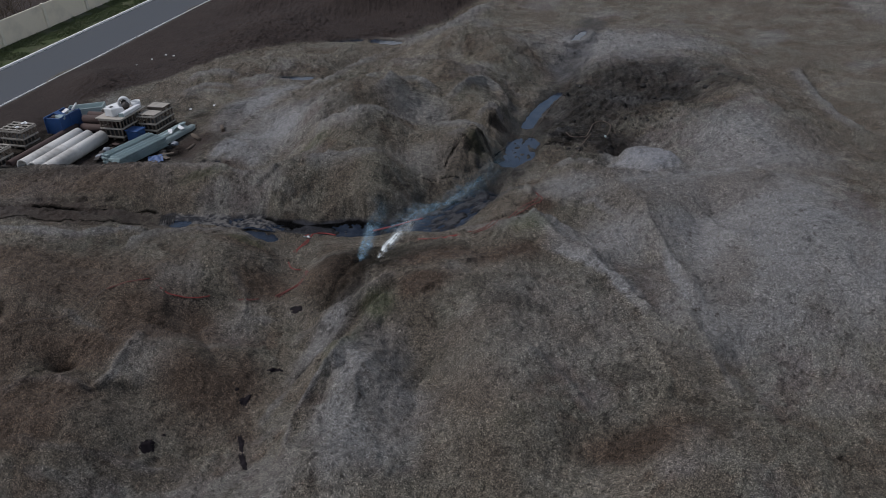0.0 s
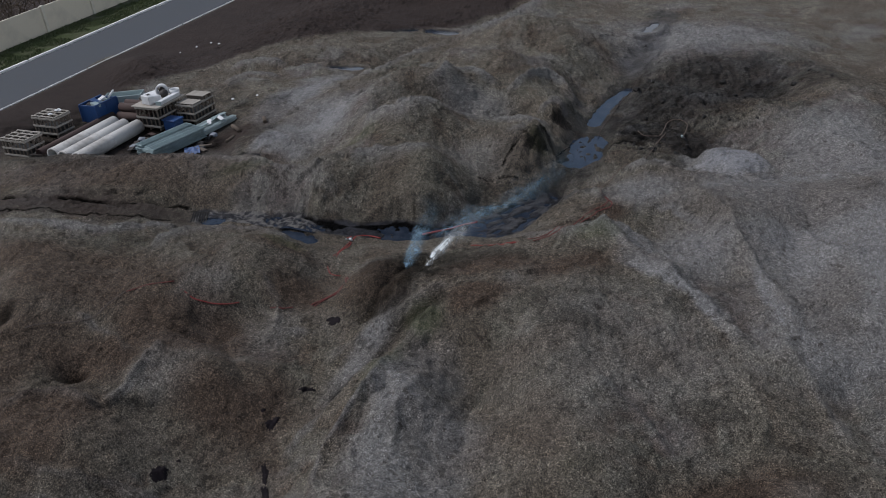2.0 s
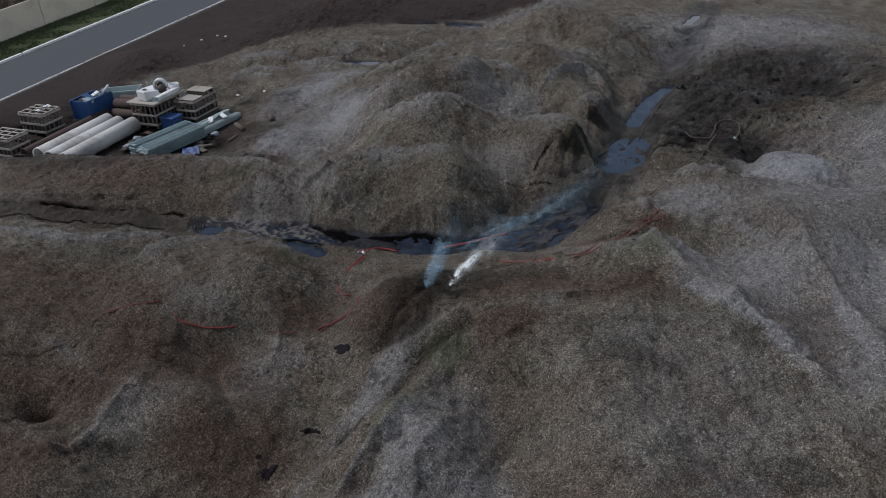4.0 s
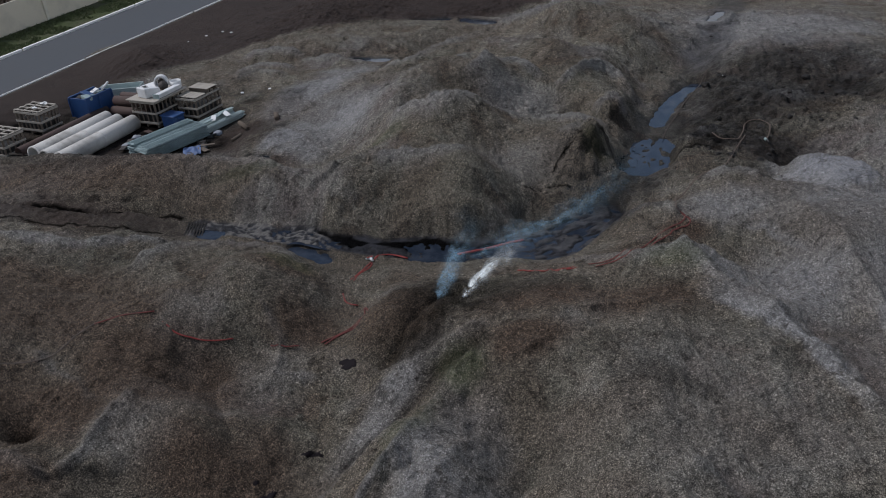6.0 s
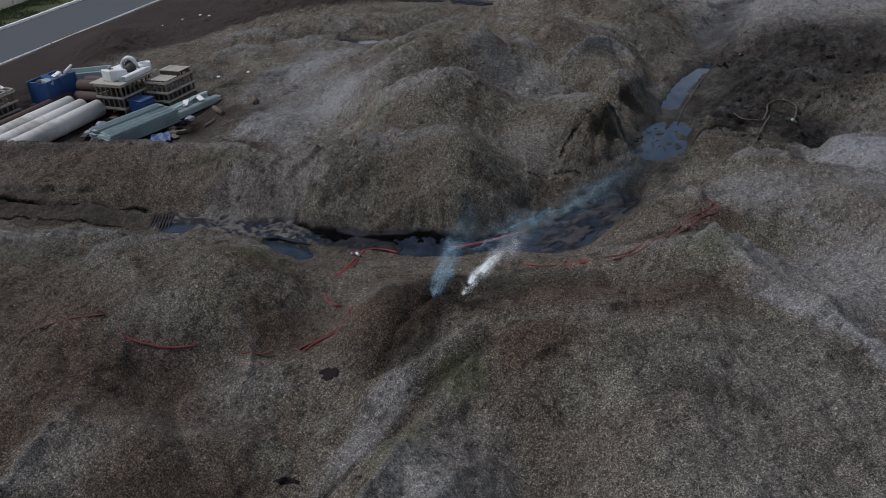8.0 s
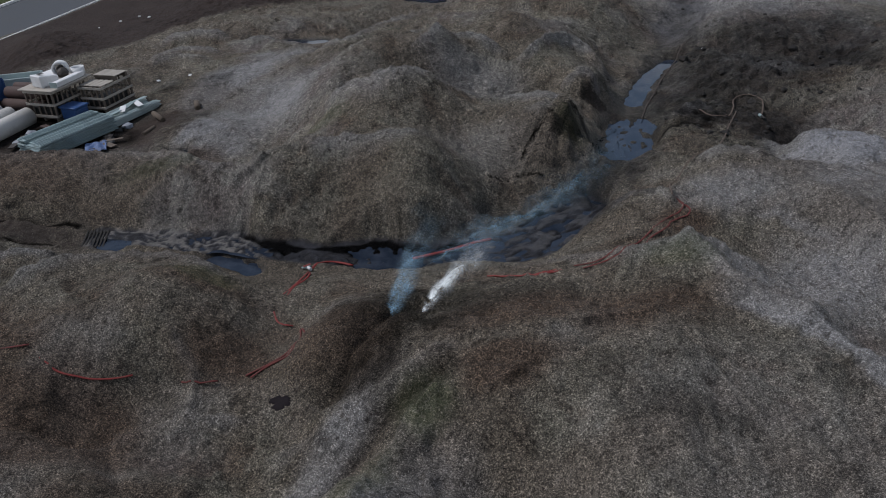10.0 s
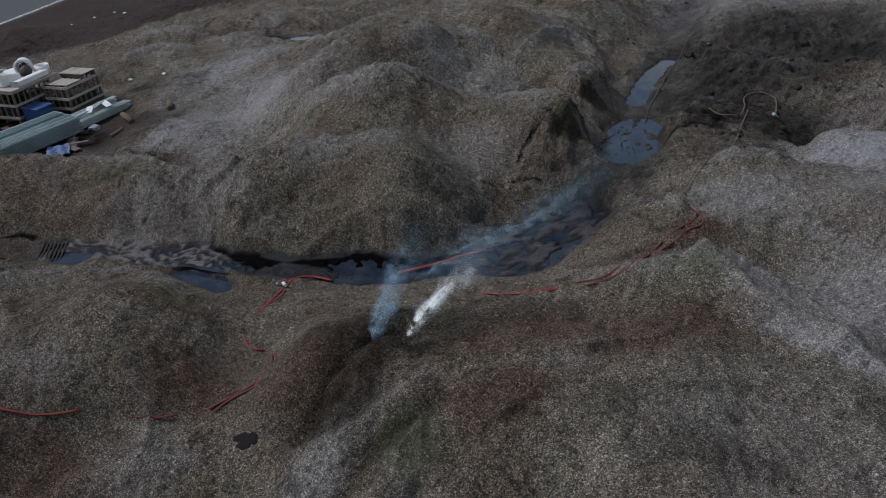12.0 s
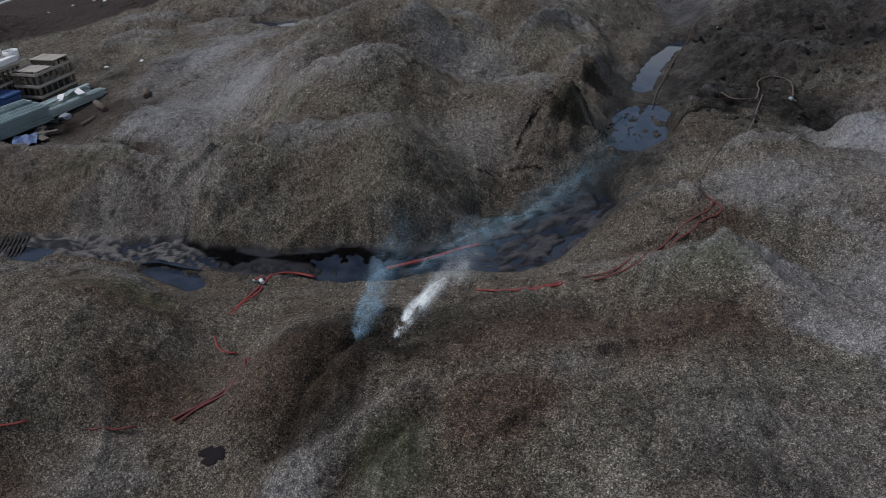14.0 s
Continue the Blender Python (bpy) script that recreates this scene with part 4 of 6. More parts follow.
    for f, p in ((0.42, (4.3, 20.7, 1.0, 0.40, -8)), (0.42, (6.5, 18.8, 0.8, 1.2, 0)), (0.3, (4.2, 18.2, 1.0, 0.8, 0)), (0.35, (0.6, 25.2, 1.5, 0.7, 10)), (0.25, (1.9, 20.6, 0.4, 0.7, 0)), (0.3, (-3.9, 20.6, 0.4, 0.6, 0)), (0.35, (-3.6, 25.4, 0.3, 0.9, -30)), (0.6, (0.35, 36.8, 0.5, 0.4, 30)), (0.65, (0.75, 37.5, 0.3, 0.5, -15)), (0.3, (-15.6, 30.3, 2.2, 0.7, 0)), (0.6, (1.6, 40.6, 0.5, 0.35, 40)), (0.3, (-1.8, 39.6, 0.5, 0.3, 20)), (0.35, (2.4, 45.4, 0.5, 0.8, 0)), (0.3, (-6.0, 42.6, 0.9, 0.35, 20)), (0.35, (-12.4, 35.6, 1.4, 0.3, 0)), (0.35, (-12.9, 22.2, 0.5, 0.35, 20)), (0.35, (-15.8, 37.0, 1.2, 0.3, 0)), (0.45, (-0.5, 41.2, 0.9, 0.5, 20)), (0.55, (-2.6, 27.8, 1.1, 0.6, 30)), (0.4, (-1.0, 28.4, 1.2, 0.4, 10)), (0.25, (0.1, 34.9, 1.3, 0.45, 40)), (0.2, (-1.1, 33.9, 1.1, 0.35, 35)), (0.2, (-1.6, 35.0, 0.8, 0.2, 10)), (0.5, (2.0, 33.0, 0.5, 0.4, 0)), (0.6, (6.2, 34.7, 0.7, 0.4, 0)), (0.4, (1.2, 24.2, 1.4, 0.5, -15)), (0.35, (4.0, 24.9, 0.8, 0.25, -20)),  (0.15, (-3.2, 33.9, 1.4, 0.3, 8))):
        char_and_shade = np.maximum(char_and_shade, f * step(1.0, 0.75, np.hypot((x - p[0]) * math.cos(radians(p[4])) + (y - p[1]) * math.sin(radians(p[4])), ((y - p[1]) * math.cos(radians(p[4])) - (x - p[0]) * math.sin(radians(p[4]))) * p[2] / p[3]) / p[2] + torn))
    # dark yard soil; the goods' missing contact shade is painted in with it
    yard = np.exp(-((x + 19.0) / 4.6) ** 6 - ((y - 41.0 + 0.1 * (x + 19)) / 2.7) ** 6)
    char_and_shade = np.maximum(char_and_shade, yard * np.clip(0.72 + 1.6 * n2 + smut, 0.2, 0.92))
    # pits and holes: their shade is painted in
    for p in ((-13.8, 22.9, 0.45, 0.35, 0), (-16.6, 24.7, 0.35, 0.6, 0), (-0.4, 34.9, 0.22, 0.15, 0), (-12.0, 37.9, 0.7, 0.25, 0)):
        char_and_shade = np.maximum(char_and_shade, 0.8 * patch(x, y, *p, ragged=0.5, seed=15))
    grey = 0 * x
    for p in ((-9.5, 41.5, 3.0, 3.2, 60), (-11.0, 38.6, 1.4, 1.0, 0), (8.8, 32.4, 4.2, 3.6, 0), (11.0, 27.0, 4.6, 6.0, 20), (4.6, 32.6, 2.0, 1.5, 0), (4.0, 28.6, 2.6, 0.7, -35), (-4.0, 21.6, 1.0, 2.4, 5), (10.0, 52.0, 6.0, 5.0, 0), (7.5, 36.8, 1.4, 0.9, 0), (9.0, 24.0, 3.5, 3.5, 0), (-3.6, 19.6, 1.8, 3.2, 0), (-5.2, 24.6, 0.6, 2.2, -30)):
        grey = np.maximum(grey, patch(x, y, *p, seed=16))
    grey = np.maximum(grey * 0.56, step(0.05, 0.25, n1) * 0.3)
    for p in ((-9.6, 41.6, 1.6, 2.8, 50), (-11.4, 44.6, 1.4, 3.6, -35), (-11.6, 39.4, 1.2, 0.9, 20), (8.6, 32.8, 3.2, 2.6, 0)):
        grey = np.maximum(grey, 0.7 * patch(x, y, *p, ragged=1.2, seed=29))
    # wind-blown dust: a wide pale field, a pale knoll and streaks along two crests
    # the near mound and the middle heap are greyed here to look better lit
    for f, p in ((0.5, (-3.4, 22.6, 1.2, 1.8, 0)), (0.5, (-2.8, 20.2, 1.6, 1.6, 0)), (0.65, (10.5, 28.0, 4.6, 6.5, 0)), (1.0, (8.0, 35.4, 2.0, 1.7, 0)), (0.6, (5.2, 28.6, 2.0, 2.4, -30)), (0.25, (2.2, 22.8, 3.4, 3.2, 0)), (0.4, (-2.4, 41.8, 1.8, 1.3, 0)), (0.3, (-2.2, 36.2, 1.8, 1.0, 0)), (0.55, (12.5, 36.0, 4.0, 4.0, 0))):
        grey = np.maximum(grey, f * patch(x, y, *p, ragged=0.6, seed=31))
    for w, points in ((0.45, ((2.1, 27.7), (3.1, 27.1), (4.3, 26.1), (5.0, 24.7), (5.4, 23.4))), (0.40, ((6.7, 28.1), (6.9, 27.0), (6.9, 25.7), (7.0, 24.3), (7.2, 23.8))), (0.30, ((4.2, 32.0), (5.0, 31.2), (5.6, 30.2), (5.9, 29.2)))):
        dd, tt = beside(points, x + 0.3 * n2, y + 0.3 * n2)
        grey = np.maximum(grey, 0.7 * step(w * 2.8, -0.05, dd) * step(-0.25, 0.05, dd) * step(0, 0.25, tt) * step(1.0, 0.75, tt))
    # ridge tops and crest fronts: dust, with their lit rims put into the grey
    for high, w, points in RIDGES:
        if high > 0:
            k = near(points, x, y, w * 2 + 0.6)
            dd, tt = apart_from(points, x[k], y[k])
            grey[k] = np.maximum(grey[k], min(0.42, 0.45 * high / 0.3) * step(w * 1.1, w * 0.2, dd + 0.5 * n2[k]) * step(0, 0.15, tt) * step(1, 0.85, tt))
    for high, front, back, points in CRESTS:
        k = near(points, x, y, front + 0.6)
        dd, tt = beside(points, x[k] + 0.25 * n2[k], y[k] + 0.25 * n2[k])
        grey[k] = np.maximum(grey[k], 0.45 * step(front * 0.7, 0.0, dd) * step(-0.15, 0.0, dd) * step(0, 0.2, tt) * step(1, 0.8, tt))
    brown = 0 * x
    for p in ((-11.5, 25.2, 3.4, 2.0, 10), (-13.5, 23.5, 2.5, 1.8, 0), (-8.0, 27.5, 1.8, 1.2, 0), (1.0, 27.3, 2.2, 1.1, 10), (4.4, 18.2, 2.2, 1.2, 0), (-1.2, 27.4, 2.4, 0.9, 10), (-1.8, 25.7, 1.4, 0.8, 20), (-14.0, 20.6, 3.4, 2.4, 0), (-9.0, 22.4, 2.2, 2.0, 0), (2.7, 31.3, 1.0, 0.7, 30), (-14.0, 40.6, 1.0, 1.8, -15), (-12.0, 37.9, 1.6, 0.7, -10), (-19.0, 35.6, 1.0, 0.6, 0)):
        brown = np.maximum(brown, patch(x, y, *p, seed=17))
    for p in ((-14.5, 27.0, 4.5, 2.4, 0), (-17.0, 23.5, 4.0, 2.5, 0), (-9.0, 29.6, 1.6, 0.6, 0), (-5.6, 27.4, 1.8, 1.6, 0), (-18.0, 35.8, 7.5, 2.4, 0), (-17.0, 28.6, 4.0, 1.6, 0)):
        brown = np.maximum(brown, 0.9 * patch(x, y, *p, seed=19))
    brown = np.maximum(brown * 0.95, step(0.06, 0.26, -n1) * 0.5)
    grey = grey * (1 - 0.75 * np.clip(brown, 0, 1))
    brown = np.maximum(brown, (1 - crust(x, y)) * (0.6 + 1.6 * n1) * step(0.9, 0.3, grey))
    # along the road: trodden soil, then the verge
    across = (x + 27.6) * 0.94 - (y - 44.6) * 0.342
    soil = step(-0.1, 0.3, across) * step(6.6, 4.0, across + 3.0 * n1) * step(20, 30, y)
    for p in ((-19.0, 40.8, 4.6, 2.2, 15), (-13.7, 40.4, 1.5, 2.0, -15), (-19.0, 33.2, 6.5, 1.0, 0)):
        soil = np.maximum(soil, 0.8 * patch(x, y, *p, seed=18))
    edge = np.interp(x, [-26, -24.5, -16, -10, -3, 3], [38, 44.5, 51.5, 55.8, 58.5, 66])
    soil = np.maximum(soil, step(-0.5, 0.6, y - edge + 1.6 * n1) * step(-0.1, 0.3, across) * step(12, 2, x))
    green = step(-4.7, -4.9, across) * step(-8.2, -7.6, across) * (0.75 + n2)
    soil = np.maximum(soil, step(-8.0, -8.4, across))
    # thin moss on the damp flanks
    for f, p in ((0.45, (-3.5, 25.0, 0.5, 0.7, 0)), (0.3, (-4.5, 23.0, 0.5, 1.3, -20)), (0.3, (-9.0, 29.8, 0.8, 0.4, 0)), (0.3, (2.0, 29.2, 0.9, 0.4, 0)), (0.3, (0.4, 36.6, 0.5, 0.5, 0)), (0.3, (-7.2, 37.4, 0.9, 0.5, 0)), (0.25, (-12.0, 35.6, 1.6, 0.4, 0)), (0.25, (-5.6, 43.2, 0.8, 0.5, 0))):
        green = np.maximum(green, f * patch(x, y, *p, ragged=1.3, seed=33))
    return {"wet": wet, "char_and_shade": char_and_shade, "grey": grey, "brown": brown, "soil": soil, "green": green, "mud": mud, "silt": silt}


ground = build_ground()


# ---- standing water ----
def water(name, level, label, *points, wide):
    """A flat sheet of water that fills a hollow up to its level."""
    bm = bmesh.new()
    line = spline([(x, y, 0) for x, y in points], 0.25) if len(points) > 1 else [Vector((*points[0], 0)), Vector((points[0][0] + 0.01, points[0][1], 0))]
    rim = []
    for k, c in enumerate(line):
        way = (line[min(k + 1, len(line) - 1)] - line[max(k - 1, 0)]).normalized()
        side = Vector((-way.y, way.x, 0)) * wide * 2.1
        rim.append((bm.verts.new((c.x + side.x, c.y + side.y, level)), bm.verts.new((c.x - side.x, c.y - side.y, level))))
    for (a, b), (c, d) in zip(rim, rim[1:]):
        bm.faces.new((a, b, d, c))
    for end, way in ((rim[0], line[0] - line[1]), (rim[-1], line[-1] - line[-2])):
        way = way.normalized() * wide * 2.1
        a, b = end
        c = bm.verts.new(b.co + way * 0.9 + (a.co - b.co) * 0.2)
        e = bm.verts.new(a.co + way * 0.9 + (b.co - a.co) * 0.2)
        bm.faces.new((a, b, c, e))
    bmesh.ops.recalc_face_normals(bm, faces=bm.faces)
    if sum(f.normal.z for f in bm.faces) < 0:
        bmesh.ops.reverse_faces(bm, faces=bm.faces)
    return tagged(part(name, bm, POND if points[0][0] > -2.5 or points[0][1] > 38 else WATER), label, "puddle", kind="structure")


for level, wide, points, mud, grain in BRAIDS:
    water("water", level, "dark water standing between banks of black mud", *points, wide=wide * 0.95)


for start, stop, level in ((-13.5, -8.0, -0.69), (-6.3, -2.7, -1.01), (-2.7, 1.3, -0.925)):
    bm = bmesh.new()
    rim = []
    for x in np.linspace(start, stop, 24):
        low, high = (float(np.interp(x, *zip(*b))) for b in (NEAR_BANK, FAR_BANK))
        rim.append((bm.verts.new((x, low - 0.12, level)), bm.verts.new((x, high + 0.12, level))))
    for (a, b), (c, d) in zip(rim, rim[1:]):
        bm.faces.new((a, c, d, b))
    tagged(part("water", bm, WATER), "dark shallow ditch water between islands of mud", "puddle", kind="structure")


def mud_puddle(x, y, long, wide, turn, seed):
    """A film of black liquid with a ragged rim, lying on the slope."""
    bm = bmesh.new()
    c, s = math.cos(radians(turn)), math.sin(radians(turn))
    rings, count = [], 36
    for f in (0.25, 0.5, 0.75, 0.92, 1.0):
        ring = []
        for i in range(count):
            a = 2 * math.pi * i / count
            way = Vector((math.cos(a), math.sin(a), seed * 3.1))
            r = f * (1 + 0.55 * noise.noise(way * 1.3) + 0.35 * noise.noise(way * 3.2) + 0.15 * noise.noise(way * 8))
            u, v = long * r * math.cos(a), wide * r * math.sin(a)
            ring.append(bm.verts.new((x + u * c - v * s, y + u * s + v * c, 0.022 * (1 - f ** 6) + 0.004)))
        rings.append(ring)
    bm.verts.ensure_lookup_table()
    lie = height(np.array([v.co.x for v in bm.verts]), np.array([v.co.y for v in bm.verts]))
    for v, z in zip(bm.verts, lie):
        v.co.z += float(z)
    bm.faces.new(rings[0])
    for p, q in zip(rings, rings[1:]):
        for i in range(count):
            bm.faces.new((p[i], p[(i + 1) % count], q[(i + 1) % count], q[i])).smooth = True
    bmesh.ops.recalc_face_normals(bm, faces=bm.faces)
    return tagged(part("mud_puddle", bm, BLACK_MUD), "small black ragged puddle of seeping liquid", "puddle", "black puddles")


for p in ((-7.05, 23.45, 0.24, 0.11, 10, 1), (-7.8, 22.1, 0.26, 0.13, 60, 2), (-10.3, 19.8, 0.25, 0.19, 70, 3), (-7.62, 20.3, 0.42, 0.09, 108, 4), (-7.35, 19.4, 0.55, 0.10, 112, 5), (-6.6, 26.2, 0.26, 0.16, -20, 11), (-10.0, 20.4, 0.08, 0.05, 0, 7), (-8.1, 22.4, 0.07, 0.05, 30, 8)):
    mud_puddle(*p)
for level, wide, points in BASINS:
    water("water", level, "still dark puddle reflecting the sky among wood chips", *points, wide=wide)


# ---- road, kerbs and boundary wall ----
ROAD = pose(-27.6, 44.6, 0, 0, 0, -20)
ROAD_AT = Matrix(ROAD)


def on_road(v, u, lift=0.0):
    """A place from metres across and along the road, on the plain."""
    p = ROAD_AT @ Vector((v, u, 0))
    return Vector((p.x, p.y, float(plain_level(p.x, p.y)) + lift))


def strip(name, v0, v1, u0, u1, low, high, mat, count=60):
    """A long slab that follows the plain beside the road."""
    bm = bmesh.new()
    rows = []
    for k in range(count + 1):
        u = u0 + (u1 - u0) * k / count
        rows.append([bm.verts.new(on_road(v, u, z)) for v, z in ((v0, low), (v0, high), (v1, high), (v1, low))])
    for a, b in zip(rows, rows[1:]):
        for i in range(3):
            bm.faces.new((a[i], a[i + 1], b[i + 1], b[i]))
    bm.faces.new(rows[0][::-1])
    bm.faces.new(rows[-1])
    bmesh.ops.recalc_face_normals(bm, faces=bm.faces)
    return part(name, bm, mat)


tagged(strip("road", -4.55, -0.05, -60, 160, -0.25, 0.03, ASPHALT, 110), "smooth dark grey asphalt road between whitewashed kerbs", "road", kind="structure")


def kerb(name, v0, v1, high, label):
    holder = tagged(empty(name, pose(0, 0, 0)), label, "kerb", kind="structure")
    u, k = -14.0, 0
    while u < 60:
        long = 2.94
        gap = 0.10 if k % 3 == 0 else 0.015
        bm = bmesh.new()
        a, b = on_road((v0 + v1) / 2, u), on_road((v0 + v1) / 2, u + long - gap)
        rise = math.degrees(math.atan2(b.z - a.z, (b - a).length))
        c = (a + b) / 2
        drift = random.uniform(-0.02, 0.02)
        add_box(bm, (0, 0, 0), (v1 - v0, (b - a).length, high + 0.2), bevel=0.025)
        stone = part("kerb_stone", bm, KERB_WHITE, holder)
        stone.matrix_basis = Matrix.Translation((c.x + drift, c.y, c.z + high / 2 - 0.1)) @ Euler((radians(rise), 0, radians(-20 + random.uniform(-0.4, 0.4)))).to_matrix().to_4x4()
        u += long
        k += 1
    return holder


kerb("kerb_verge", -4.72, -4.56, 0.15, "whitewashed concrete kerb along the grass verge")
kerb("kerb_yard", -0.04, 0.03, 0.07, "narrow whitewashed kerb between road and bare soil")

wall = tagged(empty("boundary_wall", pose(0, 0, 0)), "pale concrete panel wall with square posts", "wall", kind="structure")
for k in range(-4, 9):
    a, b = on_road(-8.05, 11.45 + 4.27 * k), on_road(-8.05, 11.45 + 4.27 * (k + 1))
    mid = (a + b) / 2
    rise = math.degrees(math.atan2(b.z - a.z, 4.27))
    panel = part("panel", box((0, 0, 0), (0.14, 4.05, 1.85), bevel=0.02), CONCRETE, wall)
    panel.matrix_basis = Matrix.Translation((mid.x, mid.y, mid.z + 0.77)) @ Euler((radians(rise), 0, radians(-20))).to_matrix().to_4x4()
    post = part("post", box((0, 0, 0), (0.26, 0.24, 1.95), bevel=0.03), POST_PAINT, wall)
    post.matrix_basis = Matrix.Translation((a.x + 0.05, a.y, a.z + 0.77)) @ Euler((0, 0, radians(-20))).to_matrix().to_4x4()




def shrub(v, u, high, seed):
    """A bare shrub: stems that fork into thin twigs."""
    rng = random.Random(seed)
    p = on_road(v, u)
    holder = tagged(empty("shrub", pose(p.x, p.y, p.z - 0.05)), "bare dark leafless shrub behind the wall", "shrub", "bare shrubs")
    stems, twigs = bmesh.new(), bmesh.new()
    for k in range(7):
        a, lean = rng.uniform(0, 6.3), rng.uniform(0.15, 0.5)
        way = Vector((math.cos(a) * lean, math.sin(a) * lean, 1))
        stem = [way * (high * i / 6) + Vector((rng.gauss(0, 0.05), rng.gauss(0, 0.05), 0)) * i for i in range(7)]
        add_cord(stems, stem, 0.028, 5)
        for j in range(16):
            c = stem[rng.randint(2, 6)]
            out = Vector((rng.gauss(0, 0.5), rng.gauss(0, 0.5), rng.uniform(0.1, 0.7)))
            add_cord(twigs, [c, c + out * 0.4 + Vector((0, 0, 0.05)), c + out * 0.8], 0.012, 4)
    part("stems", stems, BARK, holder)
    part("twigs", twigs, BARK, holder)
    return holder


for k in range(9):
    shrub(-9.2 - 0.5 * (k % 2), 4.0 + 1.35 * k, 2.6 + 0.4 * ((k * 7) % 3), k)


def verge_grass(count):
    """Short blades on the verge between kerb and wall."""
    rng = np.random.default_rng(8)
    v, u = rng.uniform(-7.9, -4.85, count), rng.uniform(2, 42, count)
    thin = fbm(v * 0.8, u * 0.8, 90, 3) > -0.12
    v, u = v[thin], u[thin]
    p = np.array([on_road(a, b) for a, b in zip(v, u)])
    n = len(p)
    a = rng.uniform(0, 6.3, n)
    side = np.stack([np.cos(a), np.sin(a), 0 * a], -1) * 0.03
    tip = np.stack([rng.normal(0, 0.04, n), rng.normal(0, 0.04, n), rng.uniform(0.05, 0.14, n)], -1)
    co = np.stack([p - side, p + side, p + tip], 1).reshape(-1, 3)
    data = bpy.data.meshes.new("verge_grass")
    data.from_pydata(co.tolist(), [], np.arange(n * 3).reshape(-1, 3).tolist())
    data.materials.append(GRASS)
    return tagged(new("verge_grass", data), "short green grass on the verge below the wall", "grass", kind="stuff")


verge_grass(26000)


# ---- stored goods on the yard ----
def stand(name, x, y, turn=-20.0, lift=0.0, ground_z=None):
    z = float(plain_level(np.array(x), np.array(y))) if ground_z is None else ground_z
    return empty(name, pose(x, y, z + lift, 0, 0, turn))


def pallet(holder, wide, deep, mat):
    for s in (-1, 0, 1):
        part("bearer", box((s * (wide / 2 - 0.06), 0, 0.05), (0.10, deep, 0.10)), mat, holder)
    for k in range(5):
        part("deck_board", box((0, -deep / 2 + 0.06 + k * (deep - 0.12) / 4, 0.112), (wide, 0.11, 0.022), bevel=0.004), mat, holder)


def crate(x, y, wide, deep, high, label, grid=None, lids=False, turn=-20.0):
    """A slatted crate on a pallet base."""
    holder = tagged(stand("crate", x, y, turn), label, "crate", "crates on the yard")
    pallet(holder, wide, deep, OLD_WOOD)
    for sx in (-1, 1):
        for sy in (-1, 1):
            part("corner_post", box((sx * (wide / 2 - 0.04), sy * (deep / 2 - 0.04), high / 2 + 0.06), (0.08, 0.08, high - 0.12)), OLD_WOOD, holder)
    for z in (0.2, high * 0.55, high - 0.06):
        for s in (-1, 1):
            part("rail", box((0, s * (deep / 2 + 0.012), z), (wide, 0.024, 0.09), bevel=0.004), PALE_WOOD, holder)
            part("rail", box((s * (wide / 2 + 0.012), 0, z + 0.002), (0.024, deep + 0.04, 0.09), bevel=0.004), PALE_WOOD, holder)
    for s in (-1, 1):
        count = int(wide / 0.24)
        for k in range(1, count):
            part("slat", box((-wide / 2 + wide * k / count, s * (deep / 2 - 0.02), high / 2 + 0.08), (0.07, 0.03, high - 0.2), turn=0, bevel=0.004, tilt=(0, random.uniform(-2, 2))), OLD_WOOD, holder)
        count = int(deep / 0.24)
        for k in range(1, count):
            part("slat", box((s * (wide / 2 - 0.02), -deep / 2 + deep * k / count, high / 2 + 0.08), (0.03, 0.07, high - 0.2), bevel=0.004, tilt=(random.uniform(-2, 2), 0)), OLD_WOOD, holder)
    # black block added inside to stand for the crate's inner shade
    part("load", box((0, 0, high * 0.28), (wide - 0.2, deep - 0.2, high * 0.3)), BLACK_RUBBER, holder, "added black block for the shaded inside of the crate")
    if grid:
        for k in range(grid[0] + 1):
            part("top_bar", box((-wide / 2 + 0.04 + (wide - 0.08) * k / grid[0], 0, high + 0.012), (0.075, deep, 0.03), bevel=0.004), PALE_WOOD, holder)
        for k in range(grid[1] + 1):
            part("top_bar", box((0, -deep / 2 + 0.04 + (deep - 0.08) * k / grid[1], high + 0.042), (wide, 0.075, 0.028), bevel=0.004), PALE_WOOD, holder)
    if lids:
        for s, z in ((-1, 0.0), (1, 0.14)):
            for k in range(5):
                part("lid_board", box((-wide / 2 + 0.1 + k * (wide - 0.2) / 4, s * deep * 0.25, high + 0.02 + z), (wide / 5 - 0.02, deep * 0.42, 0.028), bevel=0.004, tilt=(random.uniform(-1, 1), 0)), PALE_WOOD, holder, "grey weathered board")
            if z:
                for e in (-1, 1):
                    part("batten", box((0, s * deep * 0.25 + e * deep * 0.17, high + 0.07), (wide, 0.07, 0.13)), OLD_WOOD, holder)
    return holder


crate(-23.4, 39.2, 1.5, 1.05, 0.95, "slatted weathered wooden crate with a barred grid top", grid=(3, 3))
crate(-23.1, 41.65, 1.45, 1.05, 1.0, "slatted wooden crate with a barred top and white rubbish in it", grid=(3, 3))
crate(-16.4, 43.2, 1.05, 1.6, 1.0, "slatted wooden crate with two grey board lids", lids=True)
tabled = crate(-18.05, 42.6, 1.35, 1.7, 1.15, "slatted wooden crate covered by a wide flat board")
part("cover_board", box((0.05, 0.05, 1.19), (1.65, 2.05, 0.05)), PALE_WOOD, tabled, "large pale flat board")


